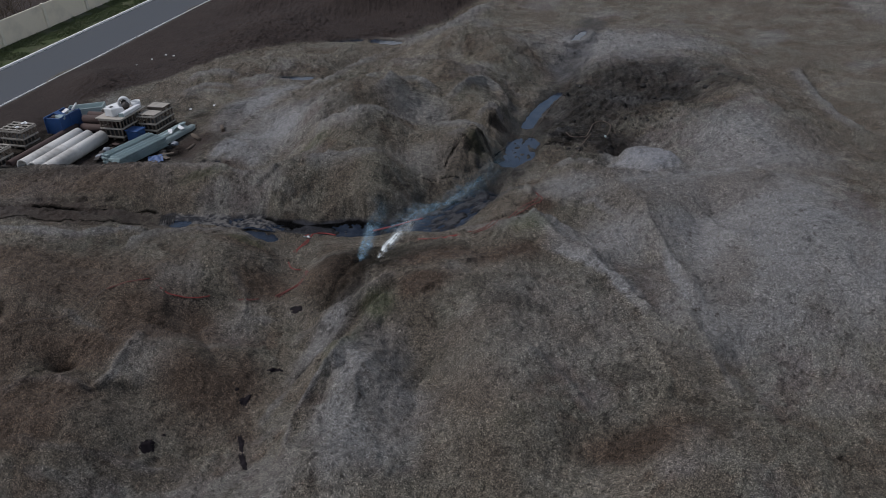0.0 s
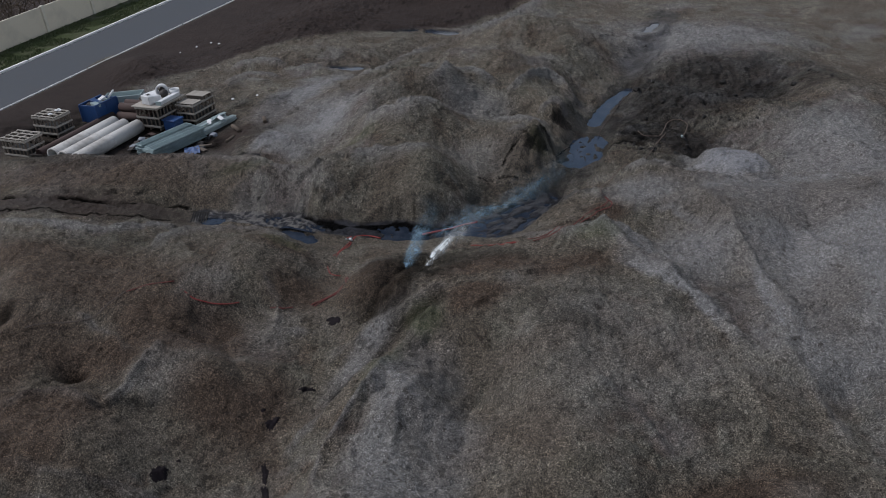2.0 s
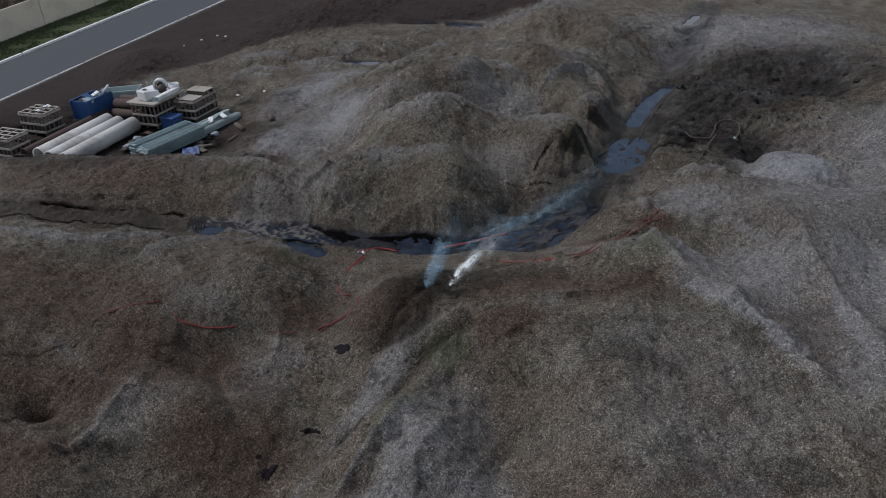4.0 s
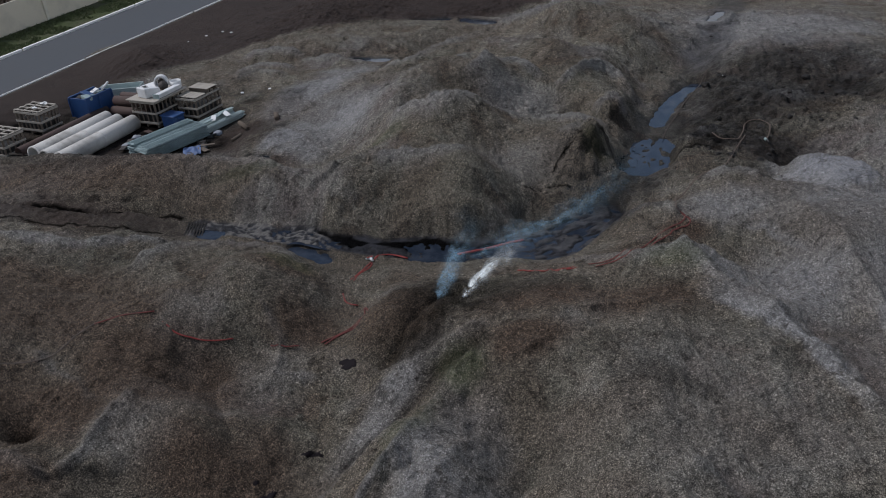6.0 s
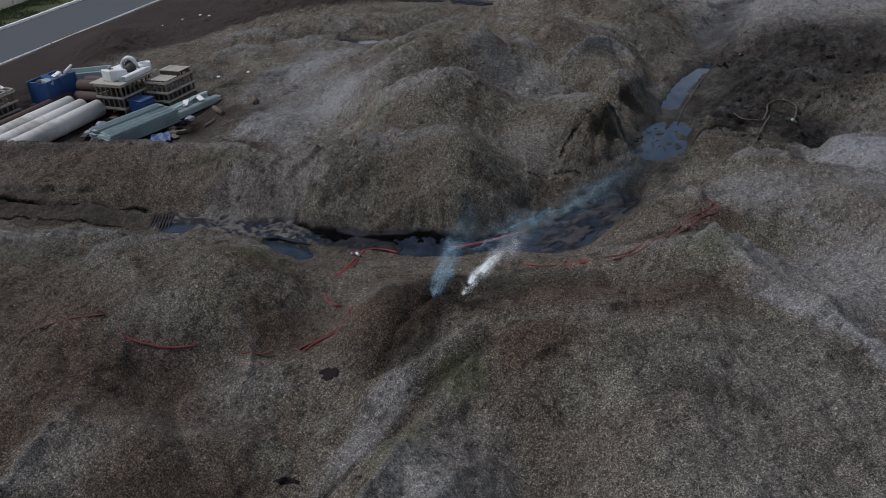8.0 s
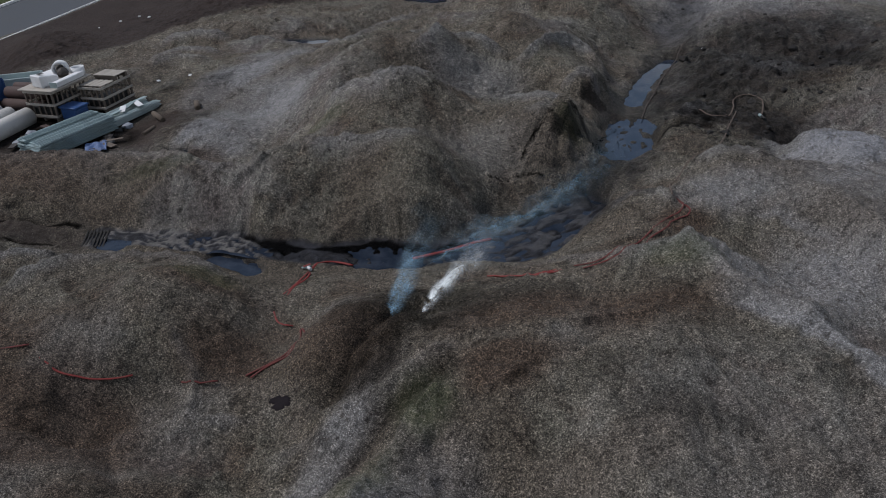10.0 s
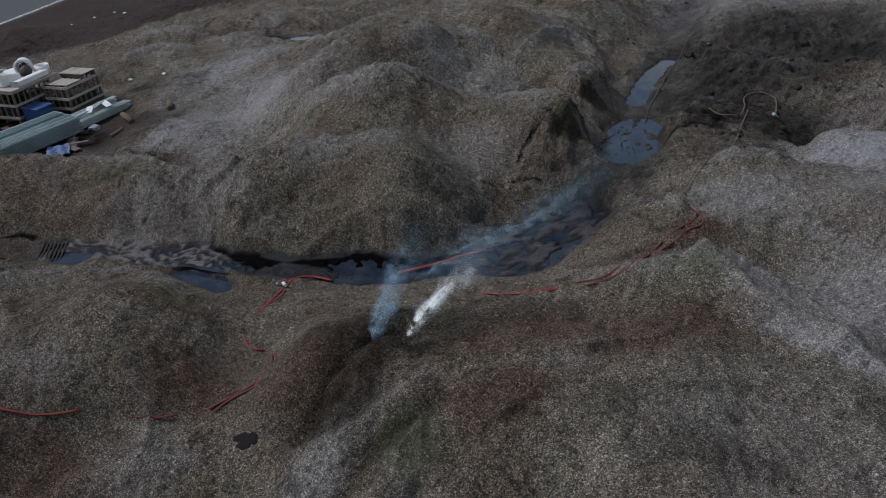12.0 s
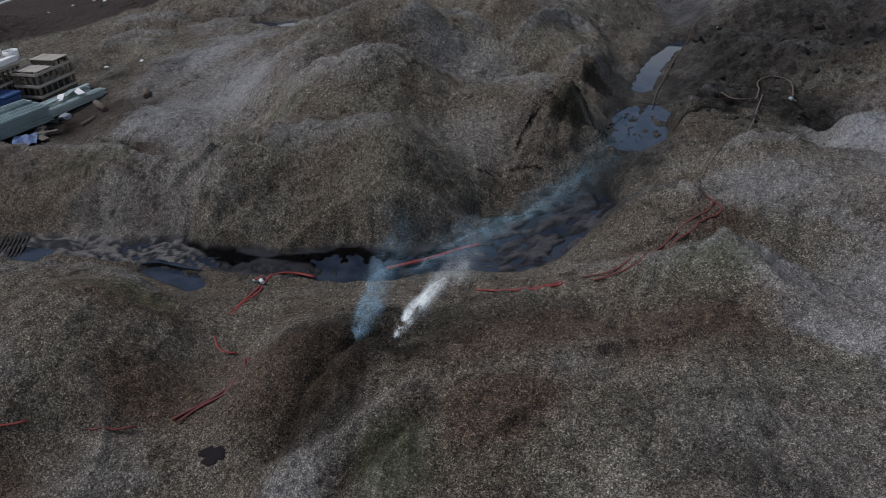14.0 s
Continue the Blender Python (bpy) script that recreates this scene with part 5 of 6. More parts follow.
def pipe(x, y, long, radius, mat, label, group, turn=-20.0, lift=0.0, wall_thick=0.05, lean=0.0):
    holder = tagged(stand("pipe", x, y, turn, lift), label, "pipe", group)
    part("pipe_barrel", tube((0, 0, radius), (0, long, radius + lean), radius, radius - wall_thick, 28), mat, holder)
    if long > 4 and mat is PIPE_CEMENT:
        for u in (0.0, long * 0.5):
            part("joint_band", tube((0, u, radius), (0, u + 0.1, radius), radius + 0.014, radius - 0.01, 28), mat, holder)
    return holder


for k, (dv, du, long) in enumerate(((0.0, 0.0, 4.2), (0.72, -0.12, 4.2), (1.50, -0.1, 4.25))):
    p = Matrix.Translation((-21.6, 38.3, 0)) @ pose(0, 0, 0, 0, 0, -18) @ Vector((dv, du, 0))
    pipe(p.x, p.y, long, 0.33 + 0.01 * (k == 2), PIPE_CEMENT, "long pale grey cement pipe lying on the yard", "cement pipes", -18, 0.04)
pipe(-22.35, 38.5, 5.0, 0.21, PIPE_RUST, "long rust-dark steel pipe lying beside the cement pipes", "steel pipes", -18, 0.16, 0.02)
for x, y, r, lift in ((-20.4, 43.1, 0.22, 0.02), (-20.3, 43.6, 0.22, 0.02), (-20.3, 43.35, 0.22, 0.40), (-20.2, 43.85, 0.19, 0.44)):
    pipe(x, y, 2.1, r, PIPE_RUST, "rust-brown steel pipe in a small stack", "rusty pipes", -108, lift, 0.02)
pipe(-19.4, 43.9, 1.7, 0.33, PIPE_CEMENT, "short pale grey pipe behind the rusty stack", "cement pipes", -35, 0.25, 0.03)


def blue_skip():
    holder = tagged(stand("metal_tank", -21.35, 43.2, -20), "open blue steel tank heaped with scrap", "tank")
    wide, deep, high = 1.0, 1.45, 0.9
    for s in (-1, 1):
        part("side_wall", box((s * wide / 2, 0, 0.12 + high / 2), (0.04, deep, high)), BLUE_PAINT, holder)
        part("end_wall", box((0, s * (deep / 2 - 0.02), 0.12 + high / 2), (wide - 0.04, 0.04, high)), BLUE_PAINT, holder)
        part("rim", box((s * wide / 2, 0, 0.12 + high), (0.09, deep + 0.08, 0.07)), BLUE_PAINT, holder)
        part("skid", box((s * wide * 0.35, 0, 0.05), (0.1, deep, 0.12)), DARK_STEEL, holder)
        for k in (-1, 0, 1):
            part("rib", box((s * (wide / 2 + 0.035), k * 0.75, 0.12 + high / 2), (0.05, 0.08, high - 0.06)), BLUE_PAINT, holder)
    part("floor_plate", box((0, 0, 0.14), (wide - 0.06, deep - 0.06, 0.04)), BLUE_PAINT, holder)
    for k in range(9):
        bm = box((random.uniform(-0.35, 0.35), random.uniform(-0.5, 0.5), 0.12 + high - 0.12 + random.uniform(0, 0.12)), (random.uniform(0.2, 0.6), random.uniform(0.12, 0.4), random.uniform(0.08, 0.2)), random.uniform(0, 180), tilt=(random.uniform(-20, 20), random.uniform(-20, 20)))
        part("scrap", bm, (ZINC, WHITE_PAINT, DARK_STEEL, BLUE_PAINT)[k % 4], holder, "loose scrap piece")
    part("scrap_bed", box((0, 0, 0.55), (wide - 0.08, deep - 0.08, 0.78)), DARK_STEEL, holder, "dark packed scrap")
    part("tube_bar", tube((0.5, 0.3, 1.16), (0.1, 1.05, 1.2), 0.05), WHITE_PAINT, holder, "white tube")
    return holder


blue_skip()


def pale_trough():
    holder = tagged(stand("metal_trough", -20.9, 45.2, 8, -0.22), "pale green open sheet-metal trough", "trough")
    for s in (-1, 1):
        part("long_side", box((0, s * 0.42, 0.62), (1.9, 0.04, 0.4)), GREEN_FRAME, holder)
        part("end", box((s * 0.95, 0, 0.62), (0.04, 0.84, 0.4)), GREEN_FRAME, holder)
        for t in (-1, 1):
            part("leg", box((s * 0.85, t * 0.38, 0.22), (0.07, 0.07, 0.46)), GREEN_FRAME, holder)
    part("bottom", box((0, 0, 0.44), (1.86, 0.8, 0.03)), GREEN_FRAME, holder)
    return holder


pale_trough()


def on_crate_things():
    top = float(plain_level(np.array(-17.95), np.array(42.6))) + 1.22
    white = tagged(empty("machine_housing", pose(-18.15, 42.3, top, 0, 0, -32)), "white enamel machine housing with a dark opening", "housing")
    bm = box((0, 0, 0.22), (0.62, 0.75, 0.44), bevel=0.03)
    for v in bm.verts:
        if v.co.z > 0.3 and v.co.y > 0:
            v.co.z -= 0.14
    part("casing", bm, WHITE_PAINT, white)
    part("opening", box((-0.02, -0.12, 0.443), (0.2, 0.18, 0.012)), BLACK_RUBBER, white, "black square opening")
    fan = tagged(empty("blower", pose(-17.95, 43.25, top, 0, 0, 10)), "white and grey blower with a round rim", "blower")
    ring = bmesh.new()
    add_tube(ring, (0, -0.12, 0.30), (0, 0.14, 0.30), 0.29, 0.21, 28)
    part("rim", ring, WHITE_PAINT, fan)
    part("hub", tube((0, -0.1, 0.30), (0, 0.2, 0.30), 0.12), DARK_STEEL, fan)
    for a in range(3):
        c, s = math.cos(a * 2.09), math.sin(a * 2.09)
        part("spoke", tube((0, 0, 0.30), (0.24 * c, 0, 0.30 + 0.24 * s), 0.025, sides=8), WHITE_PAINT, fan)
    part("motor", lump((0.22, 0.28, 0.2), 4, 0.15), DARK_STEEL, fan).matrix_basis = pose(0.12, -0.28, 0.2)
    pot = tagged(empty("round_drum", pose(-17.35, 43.35, top, 0, 0, 0)), "short white drum with a black inside", "drum")
    part("shell", tube((0, 0, 0), (0, 0, 0.3), 0.24, 0.22, 24), WHITE_PAINT, pot)
    part("base_plate", tube((0, 0, 0.0), (0, 0, 0.16), 0.21), BLACK_RUBBER, pot)
    duct = tagged(empty("metal_duct", pose(-17.4, 42.5, top, 0, 0, -18)), "long pale metal duct", "duct")
    part("duct_body", box((0, 0, 0.09), (0.26, 1.5, 0.18), bevel=0.02), WHITE_PAINT, duct)
    part("duct_flange", box((0, -0.76, 0.09), (0.32, 0.03, 0.24)), ZINC, duct)
    heap_box = tagged(empty("scrap_sheet", pose(-18.6, 43.3, top, 0, 0, 24)), "bent white metal sheet lying on the crate", "sheet metal")
    part("sheet", box((0, 0, 0.1), (0.7, 0.5, 0.02), tilt=(12, -10)), WHITE_PAINT, heap_box)


on_crate_things()


def sheet_stack(x, y, wide, long, layers, turn, label, mat, lift=0.06, thick=0.045):
    """Profiled metal sheets in a pile on bearers."""
    holder = tagged(stand("sheet_stack", x, y, turn), label, "metal sheets", "stacks of profiled sheet")
    for u in (-0.35, 0.35):
        part("bearer", box((0, u * long, 0.04), (wide, 0.1, 0.1)), OLD_WOOD, holder)
    for bundle, (u, w) in enumerate(((-0.34, 0.30), (-0.01, 0.33), (0.33, 0.31))):
        slide = random.uniform(-0.14, 0.14)
        for k in range(layers - (bundle * 5 + layers) % 3):
            dx, dy, dz = u * wide + random.uniform(-0.025, 0.025), slide + random.uniform(-0.10, 0.10), lift + 0.05 + k * thick
            bm = box((dx, dy, dz), (w * wide, long, thick * 0.8), turn=random.uniform(-0.9, 0.9), bevel=0.004)
            sheet = part("sheet", bm, mat, holder)
        for i in range(4):
            part("rib", box((dx + w * wide * (-0.39 + 0.26 * i), dy, dz + thick * 0.4 + 0.012), (w * wide * random.uniform(0.06, 0.15), long * random.uniform(0.93, 0.99), 0.03), turn=random.uniform(-0.6, 0.6), bevel=0.008), mat, sheet)
    return holder


sheet_stack(-16.5, 39.75, 1.35, 3.0, 12, -32, "greenish galvanised profiled sheets in a thick stack", ZINC)
sheet_stack(-15.35, 41.6, 0.9, 3.0, 6, -26, "galvanised profiled sheets in a low stack with loose offcuts", GREEN_FRAME)
for x, y, t in ((-15.2, 42.1, -10), (-15.0, 42.6, -40), (-15.3, 41.7, 15), (-15.5, 41.3, -32), (-14.9, 42.2, 40), (-15.7, 40.8, -20)):
    off = tagged(empty("sheet_offcut", pose(x, y, float(plain_level(np.array(x), np.array(y))) + 0.42, 4, -3, t)), "pale metal offcut lying on stacked sheets", "sheet metal", "offcuts")
    part("plate", box((0, 0, 0.01), (0.22, 0.6, 0.02)), (ZINC, WHITE_PAINT)[int(t > 0)], off)

tub = tagged(stand("plastic_box", -17.1, 41.75, -24, 0.02), "bright blue square plastic box with a flat lid", "box")
part("body", box((0, 0, 0.28), (0.78, 0.62, 0.56), bevel=0.05), BLUE_PAINT, tub)
part("lid", box((0, 0, 0.585), (0.84, 0.68, 0.06), bevel=0.02), BLUE_PAINT, tub)
for u in (-0.41, 0.41):
    part("handle", box((u, 0, 0.42), (0.04, 0.24, 0.05), bevel=0.012), BLUE_PAINT, tub)
loose = tagged(stand("pallet", -16.35, 41.35, -20), "weathered wooden pallet on the yard", "pallet")
pallet(loose, 0.9, 0.8, PALE_WOOD)

random.seed(23)
for k in range(44):
    u, v = random.uniform(-0.6, 4.6), random.choice((random.uniform(-1.5, -0.75), random.uniform(2.3, 2.9), random.uniform(5.4, 6.0)))
    p = Matrix.Translation((-21.6, 38.3, 0)) @ pose(0, 0, 0, 0, 0, -18) @ Vector((v, u, 0))
    z = ground_at(p.x, p.y)
    if v > 2 and u < 1.4:
        continue
    if k % 3:
        ob = tagged(empty("scrap_board", pose(p.x, p.y, z + random.uniform(0.02, 0.1), random.uniform(-6, 6), random.uniform(-6, 6), random.uniform(0, 180))), "dark dirty scrap board on the yard", "board", "scrap boards")
        part("plank", box((0, 0, 0.02), (random.uniform(0.08, 0.25), random.uniform(0.4, 1.1), 0.035), bevel=0.006), (DARK_STEEL, OLD_WOOD, PIPE_RUST)[k % 4 % 3], ob)
    else:
        s = random.uniform(0.12, 0.26)
        ob = tagged(part("rag_heap", lump((s, s * 0.8, s * 0.5), k, 0.6), (BLACK_RUBBER, DARK_STEEL, TARP_GREY)[k // 3 % 3]), "crumpled dirty heap of wrapping", "wrapping", "heaps of wrapping")
        ob.matrix_basis = pose(p.x, p.y, z + s * 0.3, 0, 0, k * 40)
for x, y, s in ((-21.85, 41.6, 0.3), (-22.75, 41.8, 0.2), (-22.9, 41.3, 0.16)):
    ob = tagged(part("white_bag", lump((s * 0.8, s * 0.55, s * 0.25), x, 0.9), WHITE_PAINT), "crumpled white plastic bag by a crate", "bag", "white bags")
    ob.matrix_basis = pose(x, y, float(plain_level(np.array(x), np.array(y))) + (0.1 if s > 0.25 else 1.14))


# ---- hoses and small things among the heaps ----
def hose(mat, label, radius, *points, group="fire hoses", squash=0.6, double=0.0, afloat=-9.0, sunk=1.5):
    holder = tagged(empty("fire_hose", pose(0, 0, 0)), label, "hose", group)
    line = spline([(x, y, 0) for x, y in points], 0.1)
    radius *= 0.8
    for k, shift in enumerate((0.0, double) if double else (0.0,)):
        laid = []
        for i, c in enumerate(line):
            wob = 0.05 * math.sin(i * 0.7 + k * 2.0) if k else 0.0
            x, y = c.x + shift + wob, c.y - shift * 0.8
            laid.append(Vector((x, y, 0)))
        for v, z in zip(laid, height(np.array([v.x for v in laid]), np.array([v.y for v in laid]))):
            v.z = max(afloat, float(z))
        bare = [v.z for v in laid]
        if sunk < 1:
            bare = [max(bare[max(0, i - 3):i + 4]) for i in range(len(bare))]
        for i, v in enumerate(laid):
            v.z = max(bare[i] - radius * 0.6, sum(bare[max(0, i - 4):i + 5]) / len(bare[max(0, i - 4):i + 5])) + radius * ((0.35 if sunk > 1 else 1.0) - sunk * max(0, noise.noise(Vector((v.x, v.y, 3)) * 0.9)))
        part("hose_run", add_cord(bmesh.new(), laid, radius, 8, squash), mat, holder)
    return holder


RED_LABEL = "flat red fire hose lying on wood chips"
OLD_LABEL = "mud-stained red fire hose half sunk in wood chips"
hose(HOSE_DARK, "muddy brown hose half sunk in wood chips", 0.032, (-15.6, 24.0), (-15.0, 24.4), (-14.0, 24.9), (-13.7, 25.5), (-13.3, 26.2), sunk=0.2)
hose(HOSE_OLD, OLD_LABEL, 0.032, (-13.3, 26.2), (-12.7, 26.6), (-11.9, 26.85))
hose(HOSE_RED, RED_LABEL, 0.034, (-11.6, 26.6), (-11.2, 26.4), (-10.8, 26.4), (-10.3, 26.5), (-9.8, 26.7))
hose(HOSE_OLD, OLD_LABEL, 0.032, (-8.8, 26.7), (-8.4, 26.7), (-8.05, 26.8))
hose(HOSE_OLD, OLD_LABEL, 0.032, (-7.5, 27.0), (-7.1, 27.3), (-6.7, 27.6), (-6.5, 28.1), (-6.6, 28.7), double=0.07)
hose(HOSE_RED, RED_LABEL, 0.030, (-6.85, 29.0), (-7.2, 29.1), (-7.4, 29.5))
hose(HOSE_RED, RED_LABEL, 0.036, (-7.3, 30.2), (-7.1, 30.6), (-6.85, 31.3), double=0.06)
hose(HOSE_RED, "bright red fire hose running out of a pale manifold", 0.05, (-6.8, 31.5), (-6.65, 31.9), (-6.3, 32.1), (-5.8, 31.95), afloat=-0.99)
hose(HOSE_RED, "thick red fire hose crossing the dark pool", 0.07, (-4.2, 32.1), (-3.7, 32.28), (-3.2, 32.5), (-2.7, 32.72), (-2.1, 32.9), afloat=-0.96)
hose(HOSE_RED, RED_LABEL, 0.032, (-2.2, 29.8), (-1.8, 29.6), (-1.2, 29.3), (-0.6, 29.35), double=0.09)
hose(HOSE_OLD, OLD_LABEL, 0.028, (-0.2, 29.4), (0.6, 29.5), (1.3, 30.2), (2.2, 31.2), (2.65, 31.6), (2.8, 31.95), (2.55, 32.2), double=0.15)
hose(HOSE_TAN, "muddy tan hose snaking up the gully side", 0.027, (2.55, 32.1), (2.7, 33.0), (3.4, 34.4), (4.2, 35.2), (4.9, 36.4), (5.4, 37.6), (6.05, 39.2), sunk=0.2)
hose(HOSE_TAN, "pale tan hose bent into an open loop", 0.030, (4.8, 38.9), (5.0, 38.35), (5.5, 38.4), (6.0, 39.4), (6.35, 40.6), (6.85, 40.85), (7.15, 40.2), (6.9, 39.2), (6.7, 38.7), sunk=0.1)
hose(HOSE_DARK, "muddy brown hose along the edge of the ditch", 0.025, (3.2, 40.3), (3.65, 41.7), (4.4, 43.5), (5.1, 45.2), (5.7, 46.6), (6.2, 47.4), sunk=0.2)

splitter = tagged(empty("hose_manifold", pose(-6.85, 31.45, ground_at(-6.85, 31.45) + 0.02, 0, 0, 40) @ Matrix.Scale(0.6, 4)), "pale metal three-way hose manifold on wood chips", "manifold")
part("body", tube((0, -0.12, 0.05), (0, 0.12, 0.05), 0.07), WHITE_PAINT, splitter)
for k in (-1, 0, 1):
    part("outlet", tube((k * 0.06, 0.1, 0.05), (k * 0.2, 0.3, 0.05), 0.045), ZINC, splitter)
    part("valve_wheel", tube((k * 0.12, 0.2, 0.1), (k * 0.12, 0.2, 0.13), 0.06), HOSE_RED, splitter)
nozzle = tagged(empty("hose_nozzle", pose(6.68, 38.65, ground_at(6.68, 38.65) + 0.06, 0, 0, 10)), "dark hose end with a pale coupling", "nozzle")
part("coupling", tube((0, 0.1, 0), (0, -0.06, 0), 0.05), ZINC, nozzle)
part("barrel", tube((0, -0.06, 0), (0, -0.3, 0.02), 0.035), BLACK_RUBBER, nozzle)

grate = tagged(empty("wooden_grate", pose(-13.4, 33.55, ground_at(-13.4, 33.55) - 0.03, 6, 4, 8) @ Matrix.Scale(0.7, 4)), "dark wet slatted wooden grate lying in mud", "grate")
for k in range(7):
    part("slat", box((-0.42 + k * 0.14, 0, 0.06), (0.07, 1.3, 0.03), bevel=0.004), CLOD, grate)
for k in (-1, 1):
    part("crossbar", box((0, k * 0.5, 0.025), (0.98, 0.09, 0.04)), CLOD, grate)

for x, y, long, r, tilt, turn in ((-12.6, 41.9, 0.5, 0.1, 8, 20), (-13.6, 40.9, 0.8, 0.09, 4, 40), (-14.0, 39.9, 0.55, 0.07, 6, -30)):
    log = tagged(empty("log", pose(x, y, ground_at(x, y) + r * 0.8, -90 + tilt, 0, turn)), "short weathered broken log on bare soil", "log", "broken logs")
    bm = tube((0, 0, 0), (0, 0, long), r, sides=12)
    for v in bm.verts:
        v.co += Vector((1, 1, 0)) * 0.04 * noise.noise(v.co * 6 + Vector((x, y, 0)))
    part("trunk", bm, BARK, log)

tarp = tagged(empty("tarpaulin", pose(-15.35, 39.0, ground_at(-15.35, 39.0) + 0.05, 0, 0, 20)), "crumpled blue-grey tarpaulin beside the sheet stack", "tarpaulin")
bm = bmesh.new()
bmesh.ops.create_grid(bm, x_segments=14, y_segments=14, size=0.5)
for v in bm.verts:
    v.co = Vector((v.co.x * 1.0, v.co.y * 1.3, 0.12 + 0.14 * noise.noise(v.co * 4))) * 0.7
bmesh.ops.solidify(bm, geom=bm.faces[:], thickness=0.01)
part("sheet", bm, TARP_BLUE, tarp)

random.seed(11)
for k in range(130):
    x, y = (random.gauss(8.2, 2.2), random.gauss(43.8, 2.2)) if k < 95 else (random.uniform(3.8, 7.5), random.uniform(36.5, 41))
    if math.hypot(x - 3.9, y - 43.6) < 1.3:
        continue
    s = random.uniform(0.05, 0.14) * random.choice((0.6, 0.8, 1, 1.5))
    ob = tagged(part("clod", lump((s, s * random.uniform(0.6, 1.1), s * 0.6), k, 0.5), CLOD), "black burnt clod of matted chips", "clod", "burnt clods")
    ob.matrix_basis = pose(x, y, ground_at(x, y) + s * 0.15, 0, 0, random.uniform(0, 360))
for x, y in ((5.2, 45.9), (6.4, 45.4), (-15.2, 45.4), (-13.8, 45.2), (-19.9, 54.2), (-19.2, 54.9), (-20.6, 53.2), (-18.6, 54.6)):
    s = random.uniform(0.05, 0.10)
    ob = tagged(part("rubbish", lump((s, s * 0.7, s * 0.4), x, 0.5, 1), WHITE_PAINT), "small white scrap of rubbish", "rubbish", "white scraps")
    ob.matrix_basis = pose(x, y, ground_at(x, y) + s * 0.3)


# ---- smoke ----
def smoke_material(name, colour, curl, edge):
    m, n, l, p = material(name)
    n.remove(p)
    where = n.new("ShaderNodeTexCoord").outputs["Object"]
    a = n.new("ShaderNodeAttribute")
    a.attribute_name = "thick"
    wisps = ramp_node(n, l, noise_node(n, l, curl, 5, 0.6, where), [(0.5 - edge, (0, 0, 0)), (0.5 + edge, (1, 1, 1))])
    lit, thru, clear = (n.new("ShaderNodeBsdf" + k) for k in ("Diffuse", "Translucent", "Transparent"))
    for k in (lit, thru):
        k.inputs["Color"].default_value = (*colour, 1)
    both, seen = n.new("ShaderNodeMixShader"), n.new("ShaderNodeMixShader")
    l.new(lit.outputs[0], both.inputs[1])
    l.new(thru.outputs[0], both.inputs[2])
    l.new(maths(n, l, "MULTIPLY", wisps, a.outputs["Fac"]), seen.inputs[0])
    l.new(clear.outputs[0], seen.inputs[1])
    l.new(both.outputs[0], seen.inputs[2])
    l.new(seen.outputs[0], n["Material Output"].inputs["Surface"])
    return m


SMOKE_WHITE, SMOKE_BLUE = smoke_material("white_smoke", (0.90, 0.95, 0.97), 4.2, 0.15), smoke_material("bluish_smoke", (0.46, 0.70, 0.88), 3.6, 0.14)


def plume(mat, label, thick, first, wide, sway, veils, *points):
    """A drifting wisp of smoke: thin veils that bulge beside one another and fade to their edges."""
    holder = tagged(empty("smoke_plume", pose(0, 0, 0)), label, "smoke", kind="stuff")
    line = spline(points, 0.05)
    for veil in range(veils):
        bm = bmesh.new()
        across, rows, fade = 26, [], []
        turn = 1.3 * (veil + 0.5) / veils - 0.65
        for k, c in enumerate(line):
            t = k / (len(line) - 1)
            r = (first + (wide - first) * t ** 0.8) * (1.0 - 0.25 * (veil % 3))
            drift = noise.noise_vector(Vector((t * 3.1, veil * 7.3, wide))) * sway * t ** 0.7
            puff = 0.65 + 0.7 * noise.noise(Vector((t * 6.0, veil * 3.7, wide * 9)))
            row = []
            for i in range(across + 1):
                a = 2 * i / across - 1
                q = c + drift + Vector((math.cos(turn) * a, -0.5 * a * math.cos(turn), math.sin(turn) * a + 0.3 * (1 - a * a))) * r * (0.75 + 0.5 * puff)
                q += noise.noise_vector(q * 1.6 + Vector((veil * 3.0, 0, 0))) * r * 0.35 + noise.noise_vector(q * 5.0) * r * 0.18
                row.append(bm.verts.new(q))
                fade.append(thick / veils ** 0.6 * max(0.0, puff) * (1 - a * a) ** 1.6 * (1 - t) ** 1.2 * min(1, t * 8 + 0.05))
            rows.append(row)
        for a, b in zip(rows, rows[1:]):
            for i in range(across):
                bm.faces.new((a[i], a[i + 1], b[i + 1], b[i])).smooth = True
        ob = part("wisp", bm, mat, holder)
        att = ob.data.attributes.new("thick", "FLOAT", "POINT")
        att.data.foreach_set("value", np.array(fade, np.float32))
        ob.visible_shadow = False
    return holder


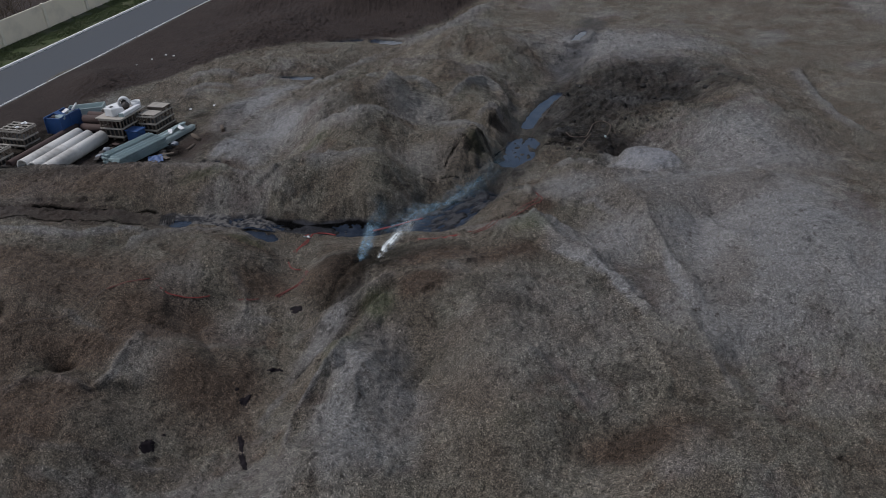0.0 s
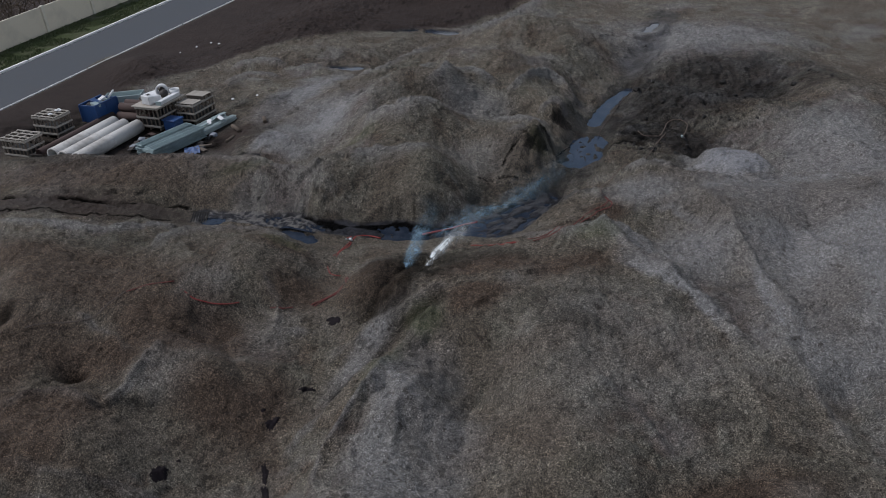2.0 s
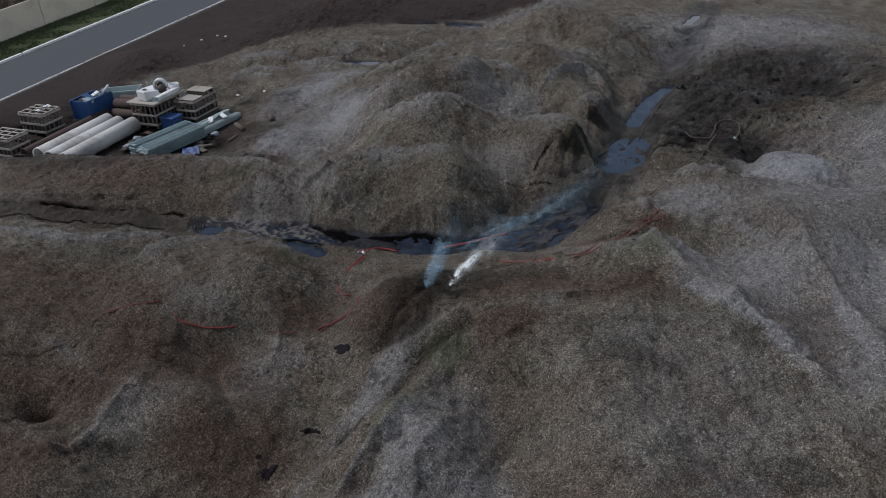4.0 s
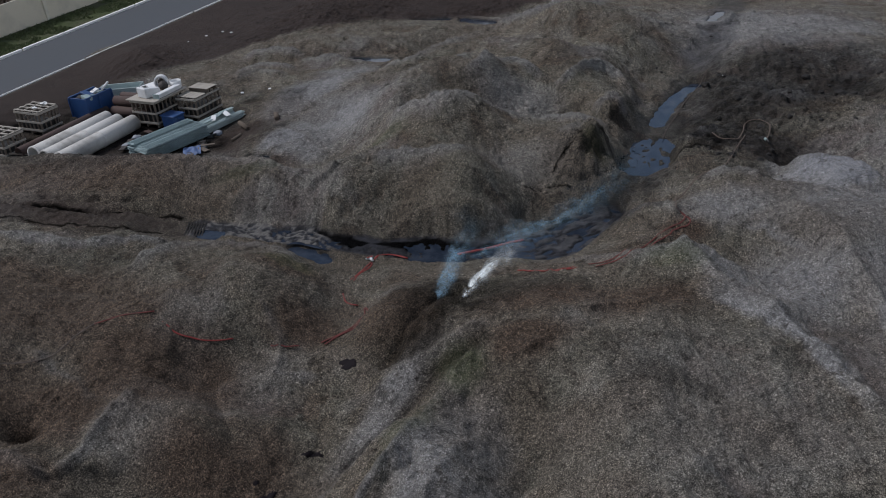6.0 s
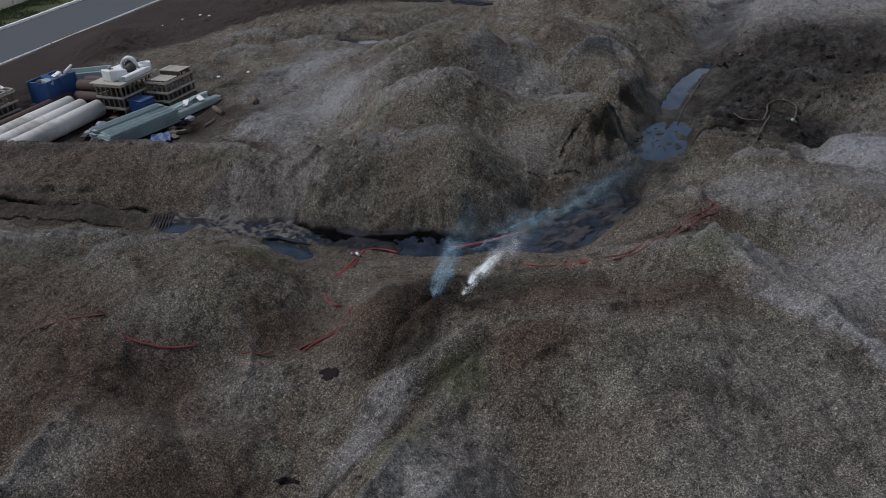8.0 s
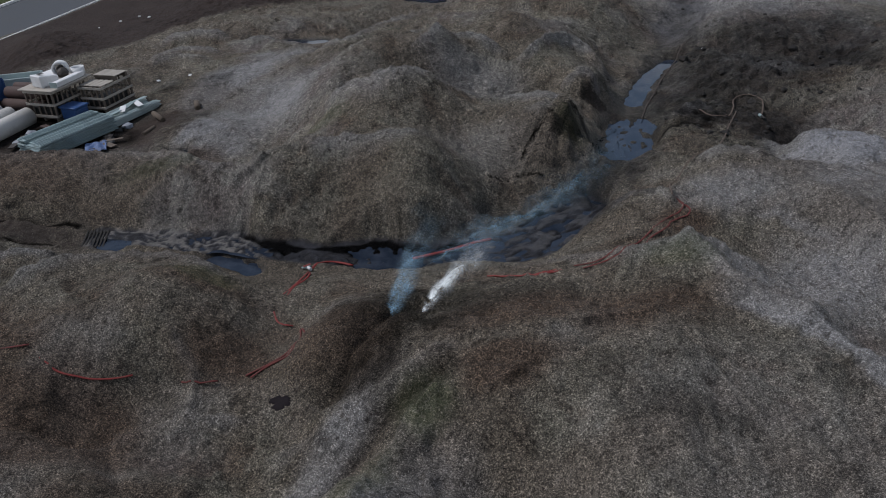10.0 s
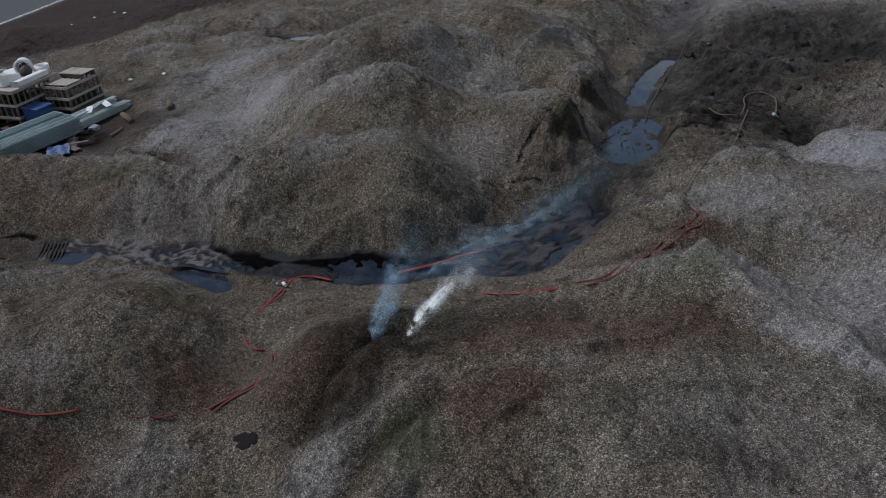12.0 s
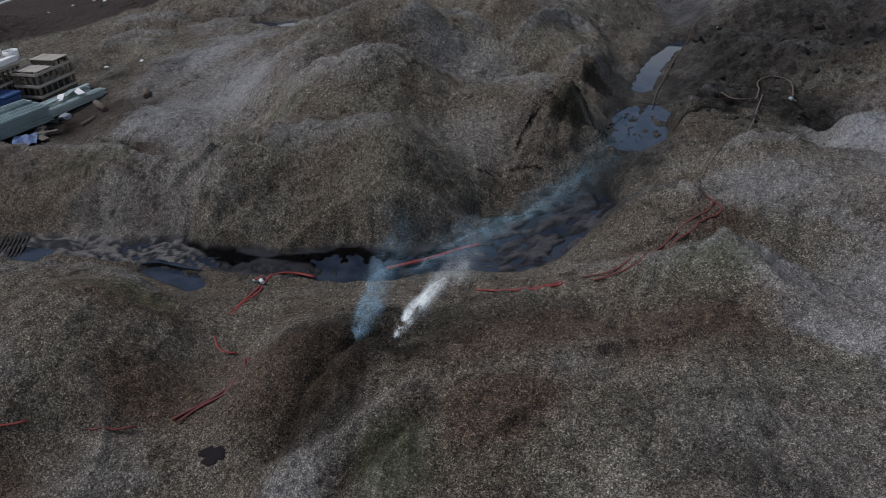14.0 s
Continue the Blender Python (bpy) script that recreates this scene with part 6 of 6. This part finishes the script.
plume(SMOKE_WHITE, "dense white smoke rising from a charred hollow", 4.2, 0.07, 0.36, 0.3, 6, (-3.62, 27.8, 0.12), (-3.45, 27.95, 0.32), (-3.15, 28.15, 0.58), (-2.8, 28.4, 0.80), (-2.4, 28.6, 0.98), (-2.0, 28.8, 1.12))
plume(SMOKE_BLUE, "thin bluish smoke curling out of the wet hollow", 1.5, 0.16, 0.46, 0.6, 5, (-4.42, 28.25, -0.25), (-4.3, 28.45, 0.05), (-4.0, 28.8, 0.40), (-3.85, 29.2, 0.72), (-3.6, 29.6, 1.1), (-3.35, 29.9, 1.5))
plume(SMOKE_BLUE, "pale haze drifting low over the wet ditch", 0.6, 0.35, 1.0, 0.5, 4, (-3.6, 30.0, 0.0), (-2.9, 30.9, -0.1), (-1.8, 32.0, -0.2), (-0.4, 33.4, -0.25), (0.9, 35.0, -0.1), (2.0, 37.0, 0.0))


# ---- loose chips on the heaps ----
def litter_material():
    m, n, l, p = material("loose_chips")
    geo = n.new("ShaderNodeNewGeometry")
    l.new(ramp_node(n, l, geo.outputs["Random Per Island"], [(0.0, (0.030, 0.025, 0.020)), (0.45, (0.10, 0.087, 0.072)), (0.8, (0.15, 0.134, 0.114)), (1.0, (0.195, 0.178, 0.157))]), p.inputs["Base Color"])
    p.inputs["Roughness"].default_value = 0.9
    p.inputs["Specular IOR Level"].default_value = 0.2
    return m


def chip_litter(count):
    """Splinters strewn over the near heaps, thinning out with distance."""
    rng = np.random.default_rng(5)
    y = 17 + 20 * rng.random(count * 3) ** 1.2
    x = rng.uniform(-17, 12, count * 3)
    z = height(x, y)
    dry = np.ones(len(x), bool)
    for level, w, points in [b[:3] for b in BRAIDS] + BASINS:
        k = near(points, x, y, w * 3)
        d, _ = apart_from(points, x[k], y[k])
        dry[k] &= ~((d < w * 1.6) & (z[k] < level + 0.12))
    lies = cover(x, y, z)
    dry &= (lies["wet"] < 0.35) & (lies["mud"] < 0.3) & (lies["char_and_shade"] < 0.3) & (rng.random(len(x)) > 0.7 * lies["brown"])
    keep = np.flatnonzero(dry)[:count]
    x, y, z = x[keep], y[keep], z[keep]
    n = len(x)
    long, wide, thick = rng.uniform(0.008, 0.020, n), rng.uniform(0.005, 0.010, n), rng.uniform(0.005, 0.011, n)
    turn, tilt = rng.uniform(0, 2 * np.pi, n), rng.normal(0, 0.35, n)
    ax, ay, az = np.cos(turn) * np.cos(tilt), np.sin(turn) * np.cos(tilt), np.sin(tilt)
    bx, by = -np.sin(turn), np.cos(turn)
    c = np.stack([x, y, z + 0.008], -1)
    a = np.stack([ax, ay, az], -1) * long[:, None]
    b = np.stack([bx, by, 0 * bx], -1) * wide[:, None]
    up = np.stack([0 * x, 0 * x, thick], -1)
    co = np.stack([c - a - b, c - a + b, c + a, c + up], 1).reshape(-1, 3)
    k = np.arange(n)[:, None] * 4
    tris = np.concatenate([k + [0, 2, 3], k + [2, 1, 3], k + [1, 0, 3], k + [0, 1, 2]], 1).reshape(-1, 3)
    data = bpy.data.meshes.new("wood_chip_litter")
    data.vertices.add(len(co))
    data.vertices.foreach_set("co", co.ravel())
    data.loops.add(tris.size)
    data.loops.foreach_set("vertex_index", tris.ravel().astype(np.int32))
    data.polygons.add(len(tris))
    data.polygons.foreach_set("loop_start", np.arange(len(tris), dtype=np.int32) * 3)
    data.update(calc_edges=True)
    data.materials.append(litter_material())
    return tagged(new("wood_chip_litter", data), "loose pale and dark wood splinters strewn over the heaps", "wood chips", kind="stuff")


chip_litter(150000)
